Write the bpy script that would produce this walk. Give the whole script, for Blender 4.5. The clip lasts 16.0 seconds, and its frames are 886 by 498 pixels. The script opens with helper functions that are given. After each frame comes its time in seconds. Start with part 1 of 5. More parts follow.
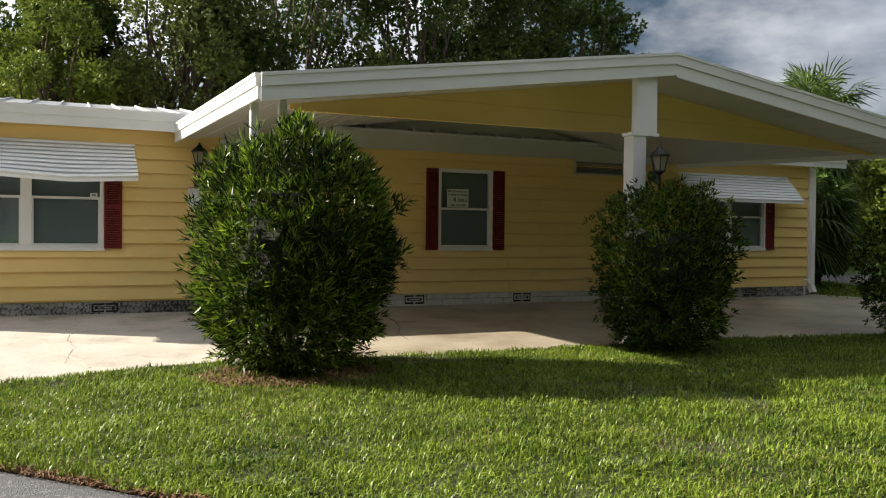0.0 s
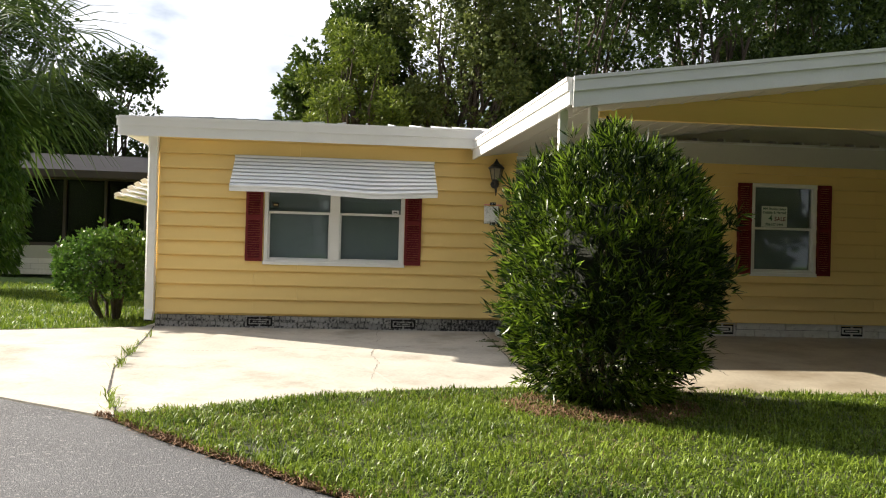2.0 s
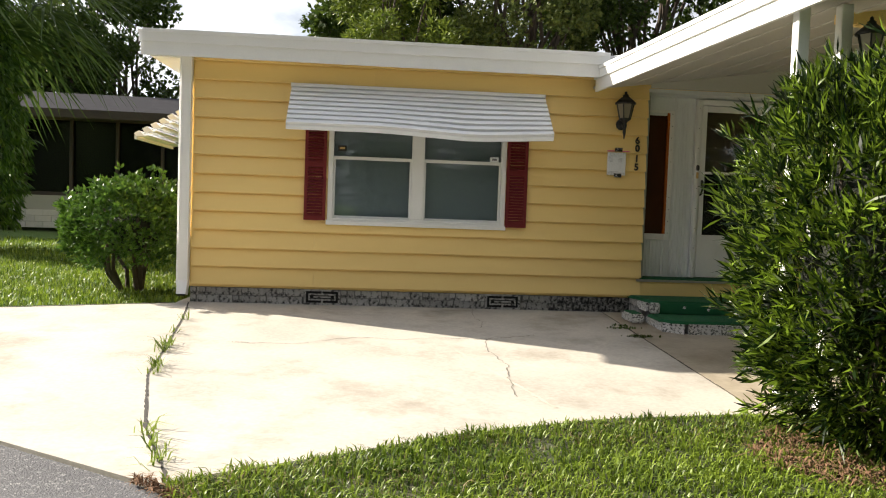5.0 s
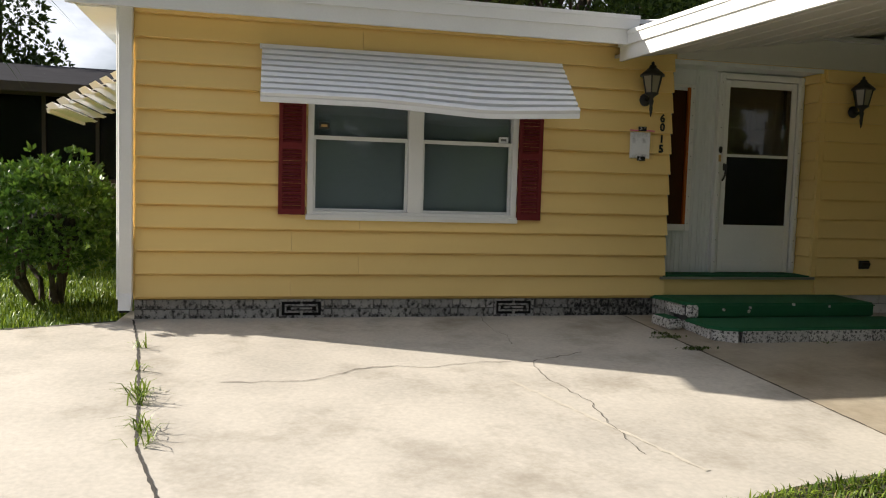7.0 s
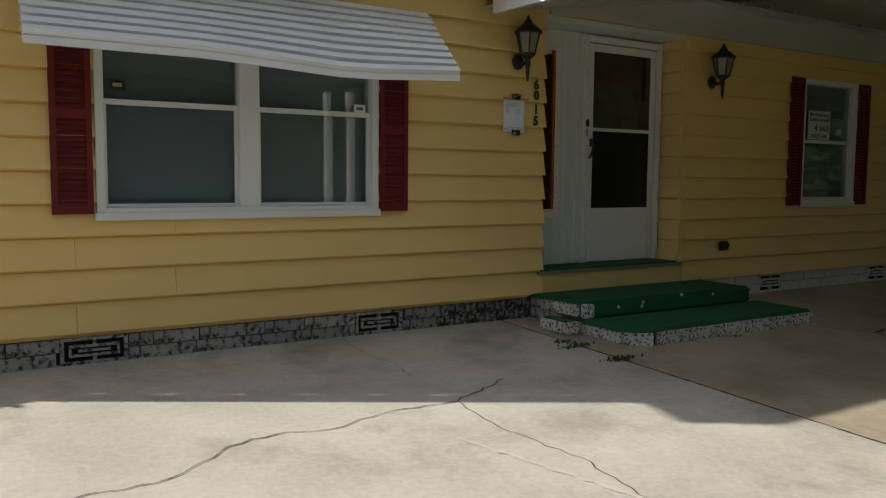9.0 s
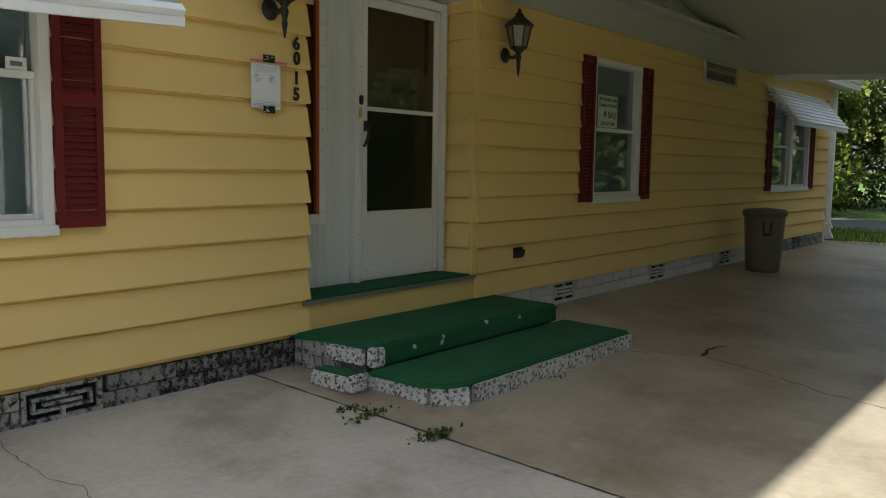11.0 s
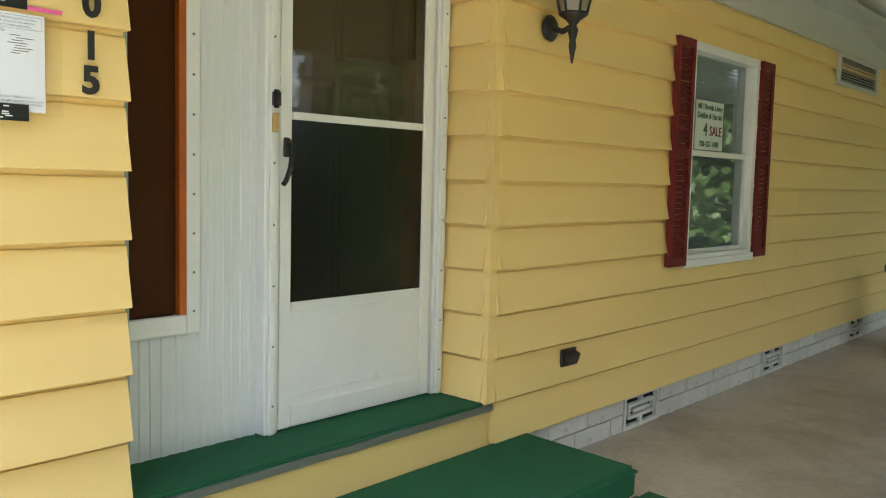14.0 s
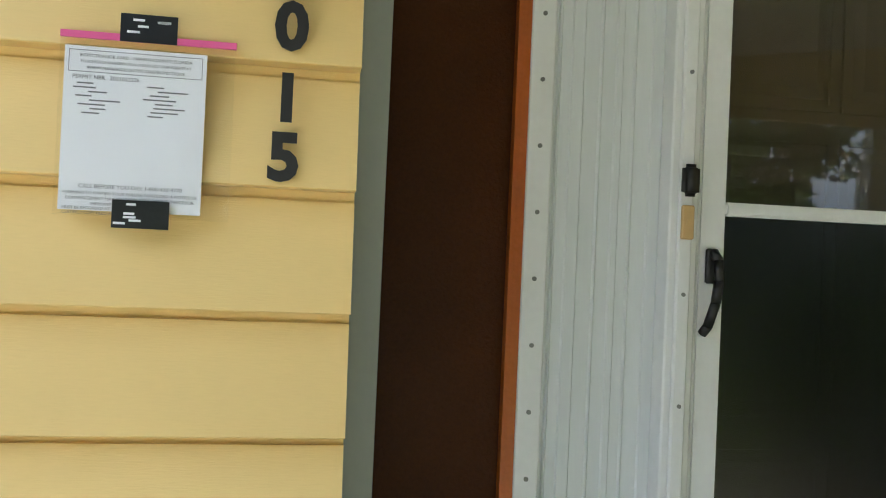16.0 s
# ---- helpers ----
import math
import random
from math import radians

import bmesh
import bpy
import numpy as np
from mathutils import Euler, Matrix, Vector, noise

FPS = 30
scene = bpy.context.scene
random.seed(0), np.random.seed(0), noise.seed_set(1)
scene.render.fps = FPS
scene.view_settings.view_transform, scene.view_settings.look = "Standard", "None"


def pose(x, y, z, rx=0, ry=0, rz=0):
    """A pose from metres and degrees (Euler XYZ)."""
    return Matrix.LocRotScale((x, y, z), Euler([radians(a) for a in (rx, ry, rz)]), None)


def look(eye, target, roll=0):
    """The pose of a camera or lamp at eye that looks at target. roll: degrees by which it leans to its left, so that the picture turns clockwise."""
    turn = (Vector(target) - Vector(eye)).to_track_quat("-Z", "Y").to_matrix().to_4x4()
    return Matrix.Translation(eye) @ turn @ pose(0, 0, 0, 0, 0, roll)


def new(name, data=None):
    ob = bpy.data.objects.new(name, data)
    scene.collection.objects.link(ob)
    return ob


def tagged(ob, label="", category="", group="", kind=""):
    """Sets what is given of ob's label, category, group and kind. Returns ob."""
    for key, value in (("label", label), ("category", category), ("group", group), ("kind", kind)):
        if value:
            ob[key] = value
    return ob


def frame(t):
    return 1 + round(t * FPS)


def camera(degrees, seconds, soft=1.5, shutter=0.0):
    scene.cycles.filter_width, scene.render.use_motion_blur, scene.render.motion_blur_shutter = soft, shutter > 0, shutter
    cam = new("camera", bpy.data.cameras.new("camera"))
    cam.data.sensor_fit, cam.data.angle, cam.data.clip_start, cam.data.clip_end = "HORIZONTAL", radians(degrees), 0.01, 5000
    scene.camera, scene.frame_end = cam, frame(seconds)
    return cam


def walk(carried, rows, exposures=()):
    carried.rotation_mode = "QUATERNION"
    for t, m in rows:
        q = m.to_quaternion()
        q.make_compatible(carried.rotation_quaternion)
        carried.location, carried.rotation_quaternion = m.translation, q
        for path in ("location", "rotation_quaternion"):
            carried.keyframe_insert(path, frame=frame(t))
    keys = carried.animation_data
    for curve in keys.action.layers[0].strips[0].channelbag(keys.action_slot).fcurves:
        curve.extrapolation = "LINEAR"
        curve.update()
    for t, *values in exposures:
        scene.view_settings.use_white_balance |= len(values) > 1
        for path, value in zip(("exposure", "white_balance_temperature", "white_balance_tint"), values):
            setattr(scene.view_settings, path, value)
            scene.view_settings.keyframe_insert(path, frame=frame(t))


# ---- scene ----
cam = camera(56.2, 16.0, 1.1)

PATH = [
    (0, (1.64, -12.757, 1.156), (2.446, -10.927, 1.125), 0.6),
    (0.5, (1.669, -12.547, 1.154), (2.268, -10.639, 1.136), 1.1),
    (1, (1.644, -12.362, 1.194), (2.057, -10.405, 1.163), 1.5),
    (1.5, (1.573, -12.199, 1.158), (1.873, -10.222, 1.169), 1.4),
    (2, (1.438, -11.926, 1.085), (1.623, -9.935, 1.101), 1.5),
    (2.5, (1.311, -11.622, 1.084), (1.463, -9.628, 1.06), 1.8),
    (3, (1.346, -11.13, 1.211), (1.411, -9.133, 1.137), 2.3),
    (3.5, (1.26, -10.726, 1.169), (1.382, -8.731, 1.103), 1.8),
    (4, (1.069, -10.219, 1.132), (1.155, -8.223, 1.043), 1.8),
    (6.3, (-0.304, -8.158, 1.165), (0.077, -6.198, 1.048), 1.2),
    (6.5, (-0.393, -7.979, 1.204), (0.011, -6.025, 1.072), 0.9),
    (7, (-0.575, -7.584, 1.229), (-0.101, -5.647, 1.079), 1.7),
    (7.5, (-0.76, -7.113, 1.254), (-0.197, -5.202, 1.083), 2.4),
    (8, (-0.905, -6.629, 1.261), (-0.307, -4.726, 1.125), 1.7),
    (8.5, (-0.968, -6.161, 1.252), (-0.247, -4.301, 1.117), 1.1),
    (9, (-0.983, -5.525, 1.177), (0.097, -3.85, 1.008), 0.5),
    (9.5, (-0.786, -5.044, 1.177), (0.455, -3.495, 0.933), 0.4),
    (10, (-0.395, -4.547, 1.049), (1.053, -3.188, 0.812), 0.5),
    (10.2, (-0.325, -4.317, 1.088), (1.203, -3.04, 0.898), 0.2),
    (12.3, (1.106, -3.568, 1.338), (2.666, -2.34, 1.1), 1.5),
    (12.5, (1.269, -3.381, 1.329), (2.812, -2.126, 1.119), 1.6),
    (13, (1.655, -3.032, 1.352), (3.167, -1.734, 1.175), 0.8),
    (13.5, (2.017, -2.7, 1.347), (3.508, -1.377, 1.183), 0.6),
    (14, (2.398, -2.364, 1.412), (3.871, -1.022, 1.246), 1.4),
    (14.5, (2.767, -2.162, 1.499), (4.14, -0.732, 1.238), 2.8),
    (15, (3.041, -1.865, 1.496), (4.145, -0.202, 1.377), 2.3),
    (15.5, (3.324, -1.646, 1.519), (3.923, 0.26, 1.434), 2.5),
    (16, (3.51, -1.403, 1.513), (3.833, 0.571, 1.537), 2.5),
]
walk(cam, [(t, look(eye, target, roll)) for t, eye, target, roll in PATH], exposures=[(0, 1.30, 6500, 12), (4, 1.50, 6500, 12), (6.5, 1.06, 6400, 13), (8.5, 0.66, 6150, 12), (9.3, 0.52, 6150, 11), (10.2, 0.67, 6150, 11), (12.3, 2.70, 5750, 8), (13, 2.78, 5800, 8), (13.5, 3.13, 5850, 8), (14, 3.38, 5900, 9), (14.5, 3.56, 6650, 17), (15, 3.46, 6700, 18), (15.5, 3.15, 5550, 11), (16, 3.03, 5450, 11)])

# ---------------------------------------------------------------- light
SUN = Vector((-1.62, 0.83, 1.0)).normalized()
world = bpy.data.worlds.new("sky")
scene.world = world
world.use_nodes = True
wn, wl = world.node_tree.nodes, world.node_tree.links
wn.clear()
w_out = wn.new("ShaderNodeOutputWorld")
w_bg = wn.new("ShaderNodeBackground")
w_sky = wn.new("ShaderNodeTexSky")
w_sky.sky_type, w_sky.sun_disc = "NISHITA", False
w_sky.sun_elevation = math.asin(SUN.z)
w_sky.sun_rotation = math.atan2(SUN.x, SUN.y)
w_sky.dust_density, w_sky.air_density = 1.5, 1.0
# broken white and grey cloud over the sky
w_co = wn.new("ShaderNodeTexCoord")
w_map = wn.new("ShaderNodeMapping")
w_map.inputs["Scale"].default_value = (1.0, 1.0, 2.2)
w_n1 = wn.new("ShaderNodeTexNoise")
w_n1.inputs["Scale"].default_value, w_n1.inputs["Detail"].default_value = 2.6, 7.0
w_n1.inputs["Roughness"].default_value = 0.55
w_r1 = wn.new("ShaderNodeValToRGB")
w_r1.color_ramp.elements[0].position, w_r1.color_ramp.elements[1].position = 0.38, 0.58
w_n2 = wn.new("ShaderNodeTexNoise")
w_n2.inputs["Scale"].default_value, w_n2.inputs["Detail"].default_value = 1.7, 5.0
w_r2 = wn.new("ShaderNodeValToRGB")
w_r2.color_ramp.elements[0].position, w_r2.color_ramp.elements[1].position = 0.33, 0.60
w_r2.color_ramp.elements[0].color = (8.5, 9.6, 11.6, 1)
w_r2.color_ramp.elements[1].color = (17, 17.3, 17.6, 1)
w_mix = wn.new("ShaderNodeMix")
w_mix.data_type = "RGBA"
wl.new(w_co.outputs["Generated"], w_map.inputs["Vector"])
wl.new(w_map.outputs["Vector"], w_n1.inputs["Vector"])
wl.new(w_map.outputs["Vector"], w_n2.inputs["Vector"])
wl.new(w_n1.outputs["Fac"], w_r1.inputs["Fac"])
wl.new(w_n2.outputs["Fac"], w_r2.inputs["Fac"])
wl.new(w_r1.outputs["Color"], w_mix.inputs["Factor"])
wl.new(w_sky.outputs["Color"], w_mix.inputs["A"])
wl.new(w_r2.outputs["Color"], w_mix.inputs["B"])
# cloud and haze grow brighter towards the sun
w_dot = wn.new("ShaderNodeVectorMath")
w_dot.operation = "DOT_PRODUCT"
w_dot.inputs[1].default_value = SUN
wl.new(w_co.outputs["Generated"], w_dot.inputs[0])
w_max = wn.new("ShaderNodeMath")
w_max.operation = "MAXIMUM"
w_max.inputs[1].default_value = 0.0
wl.new(w_dot.outputs["Value"], w_max.inputs[0])
w_gain = wn.new("ShaderNodeMath")
w_gain.operation = "MULTIPLY_ADD"
w_gain.inputs[1].default_value, w_gain.inputs[2].default_value = 1.1, 1.0
wl.new(w_max.outputs[0], w_gain.inputs[0])
w_mul = wn.new("ShaderNodeVectorMath")
w_mul.operation = "SCALE"
wl.new(w_mix.outputs["Result"], w_mul.inputs[0])
wl.new(w_gain.outputs[0], w_mul.inputs["Scale"])
wl.new(w_mul.outputs["Vector"], w_bg.inputs["Color"])
w_bg.inputs["Strength"].default_value = 0.022
wl.new(w_bg.outputs["Background"], w_out.inputs["Surface"])
sun = new("sun", bpy.data.lights.new("sun", "SUN"))
sun.data.energy, sun.data.angle, sun.data.color = 5.0, radians(0.6), (1.0, 0.92, 0.78)
sun.matrix_world = look(SUN * 60, (0, 0, 0))


# ---------------------------------------------------------------- materials
def material(name, color, rough=0.6, var=0.12, scale=8.0, fine=90.0, bump=0.15, metal=0.0, spot=None, spot_at=(0.62, 0.75), spot_scale=3.0,
             stretch=(1, 1, 1), per_piece=0.0, bump_dist=0.004, coat=0.0, trans=0.0):
    """A surface with broad and fine variation, optional stains and fine relief."""
    m = bpy.data.materials.new(name)
    m.use_nodes = True
    n, l = m.node_tree.nodes, m.node_tree.links
    b = n["Principled BSDF"]
    b.inputs["Roughness"].default_value, b.inputs["Metallic"].default_value = rough, metal
    b.inputs["Coat Weight"].default_value = coat
    co = n.new("ShaderNodeTexCoord")
    mp = n.new("ShaderNodeMapping")
    mp.inputs["Scale"].default_value = stretch
    l.new(co.outputs["Object"], mp.inputs["Vector"])
    big, small = n.new("ShaderNodeTexNoise"), n.new("ShaderNodeTexNoise")
    big.inputs["Scale"].default_value, big.inputs["Detail"].default_value = scale, 5
    small.inputs["Scale"].default_value, small.inputs["Detail"].default_value = fine, 4
    for t in (big, small):
        l.new(mp.outputs["Vector"], t.inputs["Vector"])
    mul = n.new("ShaderNodeMath")
    mul.operation = "MULTIPLY_ADD"
    l.new(big.outputs["Fac"], mul.inputs[0])
    mul.inputs[1].default_value, mul.inputs[2].default_value = 2.2 * var, 1 - 1.1 * var
    mul2 = n.new("ShaderNodeMath")
    mul2.operation = "MULTIPLY_ADD"
    l.new(small.outputs["Fac"], mul2.inputs[0])
    mul2.inputs[1].default_value, mul2.inputs[2].default_value = 1.4 * var, -0.7 * var
    add = n.new("ShaderNodeMath")
    l.new(mul.outputs[0], add.inputs[0])
    l.new(mul2.outputs[0], add.inputs[1])
    last = add
    if per_piece:
        info = n.new("ShaderNodeObjectInfo")
        pm = n.new("ShaderNodeMath")
        pm.operation = "MULTIPLY_ADD"
        l.new(info.outputs["Random"], pm.inputs[0])
        pm.inputs[1].default_value, pm.inputs[2].default_value = per_piece, -per_piece / 2
        last = n.new("ShaderNodeMath")
        l.new(add.outputs[0], last.inputs[0])
        l.new(pm.outputs[0], last.inputs[1])
    vm = n.new("ShaderNodeVectorMath")
    vm.operation = "SCALE"
    vm.inputs[0].default_value = color
    l.new(last.outputs[0], vm.inputs["Scale"])
    out = vm.outputs["Vector"]
    if spot:
        st = n.new("ShaderNodeTexNoise")
        st.inputs["Scale"].default_value, st.inputs["Detail"].default_value = spot_scale, 8
        st.inputs["Roughness"].default_value = 0.7
        l.new(mp.outputs["Vector"], st.inputs["Vector"])
        rp = n.new("ShaderNodeValToRGB")
        rp.color_ramp.elements[0].position, rp.color_ramp.elements[1].position = spot_at
        l.new(st.outputs["Fac"], rp.inputs["Fac"])
        mx = n.new("ShaderNodeMix")
        mx.data_type = "RGBA"
        l.new(rp.outputs["Color"], mx.inputs["Factor"])
        l.new(out, mx.inputs["A"])
        mx.inputs["B"].default_value = (*spot, 1)
        out = mx.outputs["Result"]
    l.new(out, b.inputs["Base Color"])
    if bump:
        bp = n.new("ShaderNodeBump")
        bp.inputs["Strength"].default_value, bp.inputs["Distance"].default_value = bump, bump_dist
        l.new(small.outputs["Fac"], bp.inputs["Height"])
        l.new(bp.outputs["Normal"], b.inputs["Normal"])
    if trans:
        tr = n.new("ShaderNodeBsdfTranslucent")
        l.new(out, tr.inputs["Color"])
        ms = n.new("ShaderNodeMixShader")
        ms.inputs["Fac"].default_value = trans
        l.new(b.outputs["BSDF"], ms.inputs[1])
        l.new(tr.outputs["BSDF"], ms.inputs[2])
        l.new(ms.outputs["Shader"], n["Material Output"].inputs["Surface"])
    return m


def leaf_material(name, dark, light, rough=0.45, trans=0.3):
    """Foliage: each leaf island takes its own shade between two greens."""
    m = bpy.data.materials.new(name)
    m.use_nodes = True
    n, l = m.node_tree.nodes, m.node_tree.links
    b = n["Principled BSDF"]
    b.inputs["Roughness"].default_value, b.inputs["Specular IOR Level"].default_value = rough, 0.28
    geo = n.new("ShaderNodeNewGeometry")
    co = n.new("ShaderNodeTexCoord")
    ns = n.new("ShaderNodeTexNoise")
    ns.inputs["Scale"].default_value = 1.3
    l.new(co.outputs["Object"], ns.inputs["Vector"])
    ad = n.new("ShaderNodeMath")
    ad.operation = "MULTIPLY_ADD"
    l.new(geo.outputs["Random Per Island"], ad.inputs[0])
    ad.inputs[1].default_value = 0.75
    l.new(ns.outputs["Fac"], ad.inputs[2])
    sb = n.new("ShaderNodeMath")
    sb.operation = "SUBTRACT"
    l.new(ad.outputs[0], sb.inputs[0])
    sb.inputs[1].default_value = 0.38
    rp = n.new("ShaderNodeValToRGB")
    rp.color_ramp.elements[0].color, rp.color_ramp.elements[1].color = (*dark, 1), (*light, 1)
    l.new(sb.outputs[0], rp.inputs["Fac"])
    l.new(rp.outputs["Color"], b.inputs["Base Color"])
    tr = n.new("ShaderNodeBsdfTranslucent")
    l.new(rp.outputs["Color"], tr.inputs["Color"])
    ms = n.new("ShaderNodeMixShader")
    ms.inputs["Fac"].default_value = trans
    l.new(b.outputs["BSDF"], ms.inputs[1])
    l.new(tr.outputs["BSDF"], ms.inputs[2])
    l.new(ms.outputs["Shader"], n["Material Output"].inputs["Surface"])
    return m


def glass_material(name, tint, rough=0.02, mix=0.6):
    """Thin pane: mostly clear, with a mirror's gloss by Fresnel."""
    m = bpy.data.materials.new(name)
    m.use_nodes = True
    n, l = m.node_tree.nodes, m.node_tree.links
    n.remove(n["Principled BSDF"])
    t = n.new("ShaderNodeBsdfTransparent")
    t.inputs["Color"].default_value = (*tint, 1)
    g = n.new("ShaderNodeBsdfGlossy")
    g.inputs["Roughness"].default_value = rough
    lw = n.new("ShaderNodeLayerWeight")
    pw = n.new("ShaderNodeMath")
    pw.operation = "POWER"
    l.new(lw.outputs["Facing"], pw.inputs[0])
    pw.inputs[1].default_value = 3.0
    f = n.new("ShaderNodeMath")
    f.operation = "MULTIPLY_ADD"
    l.new(pw.outputs[0], f.inputs[0])
    f.inputs[1].default_value, f.inputs[2].default_value = mix, 0.045
    ms = n.new("ShaderNodeMixShader")
    l.new(f.outputs[0], ms.inputs["Fac"])
    l.new(t.outputs["BSDF"], ms.inputs[1])
    l.new(g.outputs["BSDF"], ms.inputs[2])
    l.new(ms.outputs["Shader"], n["Material Output"].inputs["Surface"])
    return m


M_SIDING = material("yellow_siding_paint", (0.83, 0.60, 0.225), 0.55, 0.05, 1.5, 160, 0.25, stretch=(0.25, 1, 3), per_piece=0.05, bump_dist=0.002)
M_WHITE = material("white_paint", (0.78, 0.78, 0.76), 0.4, 0.06, 3, 60, 0.05, spot=(0.5, 0.5, 0.47), spot_at=(0.66, 0.9))
# carport white, greyed below M_WHITE so the colour carries part of the shade
M_CEIL = material("dimmed_white_paint", (0.50, 0.49, 0.44), 0.5, 0.06, 1.2, 30, 0.05)
M_AWN = material("white_aluminium", (0.84, 0.85, 0.86), 0.35, 0.05, 3, 60, 0.03)
M_RED = material("red_shutter_plastic", (0.135, 0.007, 0.007), 0.8, 0.12, 4, 70, 0.06)
M_BLOCK = material("grey_split_block", (0.34, 0.33, 0.31), 0.9, 0.25, 14, 70, 0.9, spot=(0.03, 0.03, 0.028), spot_at=(0.49, 0.59), spot_scale=26, per_piece=0.45, bump_dist=0.012)
M_BLOCKDK = material("mouldy_black_block", (0.30, 0.29, 0.27), 0.9, 0.3, 14, 70, 0.9, spot=(0.012, 0.012, 0.012), spot_at=(0.40, 0.54), spot_scale=30, per_piece=0.3, bump_dist=0.012)
M_BLOCKWH = material("white_painted_block", (0.62, 0.60, 0.56), 0.8, 0.12, 10, 60, 0.7, spot=(0.35, 0.33, 0.3), spot_at=(0.58, 0.75), spot_scale=10, per_piece=0.12, bump_dist=0.01)
M_MORTAR = material("mortar", (0.10, 0.10, 0.095), 0.95, 0.2, 10, 80, 0.4)
# near-black colour in place of the shade inside rooms, vents and pipes
M_DARK = material("void_shade", (0.012, 0.012, 0.012), 0.9, 0.1, 5, 40, 0)
M_BLACK = material("black_cast_metal", (0.015, 0.014, 0.013), 0.45, 0.2, 10, 80, 0.15)
M_CARPET = material("green_outdoor_carpet", (0.010, 0.105, 0.038), 0.95, 0.18, 4, 420, 0.8, spot=(0.02, 0.06, 0.03), spot_at=(0.6, 0.8), bump_dist=0.004)
M_SLAB = material("concrete_slab", (0.45, 0.415, 0.355), 0.75, 0.30, 1.4, 30, 0.45, spot=(0.25, 0.22, 0.17), spot_at=(0.51, 0.74), spot_scale=1.1, bump_dist=0.003)
# brown stains, made darker so they also carry some of the carport shade
M_CARSLAB = material("stained_dimmed_concrete", (0.42, 0.37, 0.285), 0.40, 0.30, 1.1, 26, 0.35, spot=(0.19, 0.14, 0.085), spot_at=(0.45, 0.72), spot_scale=0.8, bump_dist=0.0025)
M_CRACK = material("crack", (0.045, 0.04, 0.034), 0.95, 0.2, 10, 60, 0)
M_ROAD = material("asphalt", (0.085, 0.085, 0.09), 0.85, 0.32, 1.2, 90, 1.0, spot=(0.26, 0.255, 0.25), spot_at=(0.54, 0.66), spot_scale=42, bump_dist=0.012)
M_SOIL = material("lawn_soil", (0.038, 0.045, 0.015), 0.95, 0.35, 1.5, 40, 0.6, spot=(0.12, 0.10, 0.045), spot_at=(0.55, 0.75), spot_scale=1.1, bump_dist=0.02)
M_FIELD = material("far_grass", (0.10, 0.17, 0.03), 0.95, 0.3, 0.6, 14, 0.8, bump_dist=0.05)
M_STRAW = material("pine_straw_mulch", (0.20, 0.11, 0.055), 0.95, 0.35, 6, 90, 0.8, bump_dist=0.01)
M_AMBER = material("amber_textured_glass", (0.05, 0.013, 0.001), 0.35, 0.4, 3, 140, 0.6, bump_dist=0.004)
M_AMBER.node_tree.nodes["Principled BSDF"].inputs["Specular IOR Level"].default_value = 0.15
M_BLIND = material("blind_slat", (0.37, 0.40, 0.395), 0.55, 0.05, 2, 40, 0)
M_DOOR = material("beige_door_paint", (0.52, 0.50, 0.44), 0.4, 0.05, 2, 40, 0.04)
M_PANELW = material("white_ribbed_metal", (0.70, 0.72, 0.72), 0.42, 0.07, 2, 60, 0.05, spot=(0.5, 0.51, 0.5), spot_at=(0.58, 0.8), spot_scale=5, stretch=(1, 1, 0.15))
M_TRASH = material("taupe_bin_plastic", (0.15, 0.125, 0.095), 0.5, 0.12, 4, 70, 0.12)
M_METALROOF = material("galvanised_roof", (0.62, 0.63, 0.65), 0.35, 0.1, 2, 40, 0.03, metal=0.6)
M_BARK = material("bark", (0.085, 0.065, 0.048), 0.95, 0.35, 6, 40, 1.0, stretch=(1, 1, 0.3), bump_dist=0.03)
M_SHINGLE = material("dark_roof", (0.035, 0.035, 0.04), 1.0, 0.25, 3, 60, 0.4)
M_SHINGLE.node_tree.nodes["Principled BSDF"].inputs["Specular IOR Level"].default_value = 0.03
M_BROWN = material("dark_brown_wall", (0.055, 0.042, 0.034), 0.8, 0.15, 2, 40, 0.1)
M_GREYW = material("pale_neighbour_siding", (0.40, 0.39, 0.34), 0.7, 0.08, 2, 40, 0.1)
M_TAN = material("tan_plastic", (0.55, 0.36, 0.14), 0.5, 0.1, 8, 60, 0.05)
M_PAPER = material("printed_paper", (0.84, 0.85, 0.87), 0.6, 0.03, 3, 40, 0.02)
M_INK = material("grey_print", (0.16, 0.16, 0.17), 0.7, 0.1, 3, 40, 0)
M_INKG = material("green_print", (0.03, 0.12, 0.07), 0.7, 0.1, 3, 40, 0)
M_PINK = material("pink_zip", (0.75, 0.12, 0.32), 0.4, 0.05, 3, 40, 0)
M_LAMPGL = material("frosted_lamp_glass", (0.24, 0.21, 0.15), 0.25, 0.1, 3, 40, 0.02)
M_GREYTRIM = material("grey_green_jamb", (0.33, 0.36, 0.33), 0.5, 0.08, 3, 40, 0.03)
M_ALU = material("aluminium_nosing", (0.34, 0.34, 0.33), 0.35, 0.15, 8, 80, 0.05, metal=0.8)
M_GLASS = glass_material("window_glass", (0.80, 0.84, 0.85))
M_SCREEN = glass_material("dark_storm_screen", (0.20, 0.20, 0.20), 0.25)
M_BAG = glass_material("clear_plastic_bag", (0.98, 0.98, 0.98), 0.12, 0.35)
M_STORM = glass_material("storm_door_glass", (0.62, 0.60, 0.55), 0.02, 0.5)
# near-black colour standing in for the shade deep inside the shrubs
M_BUSHSHADE = material("bush_inner_shade", (0.012, 0.015, 0.007), 0.95, 0.3, 9, 60, 0.6, bump_dist=0.02)
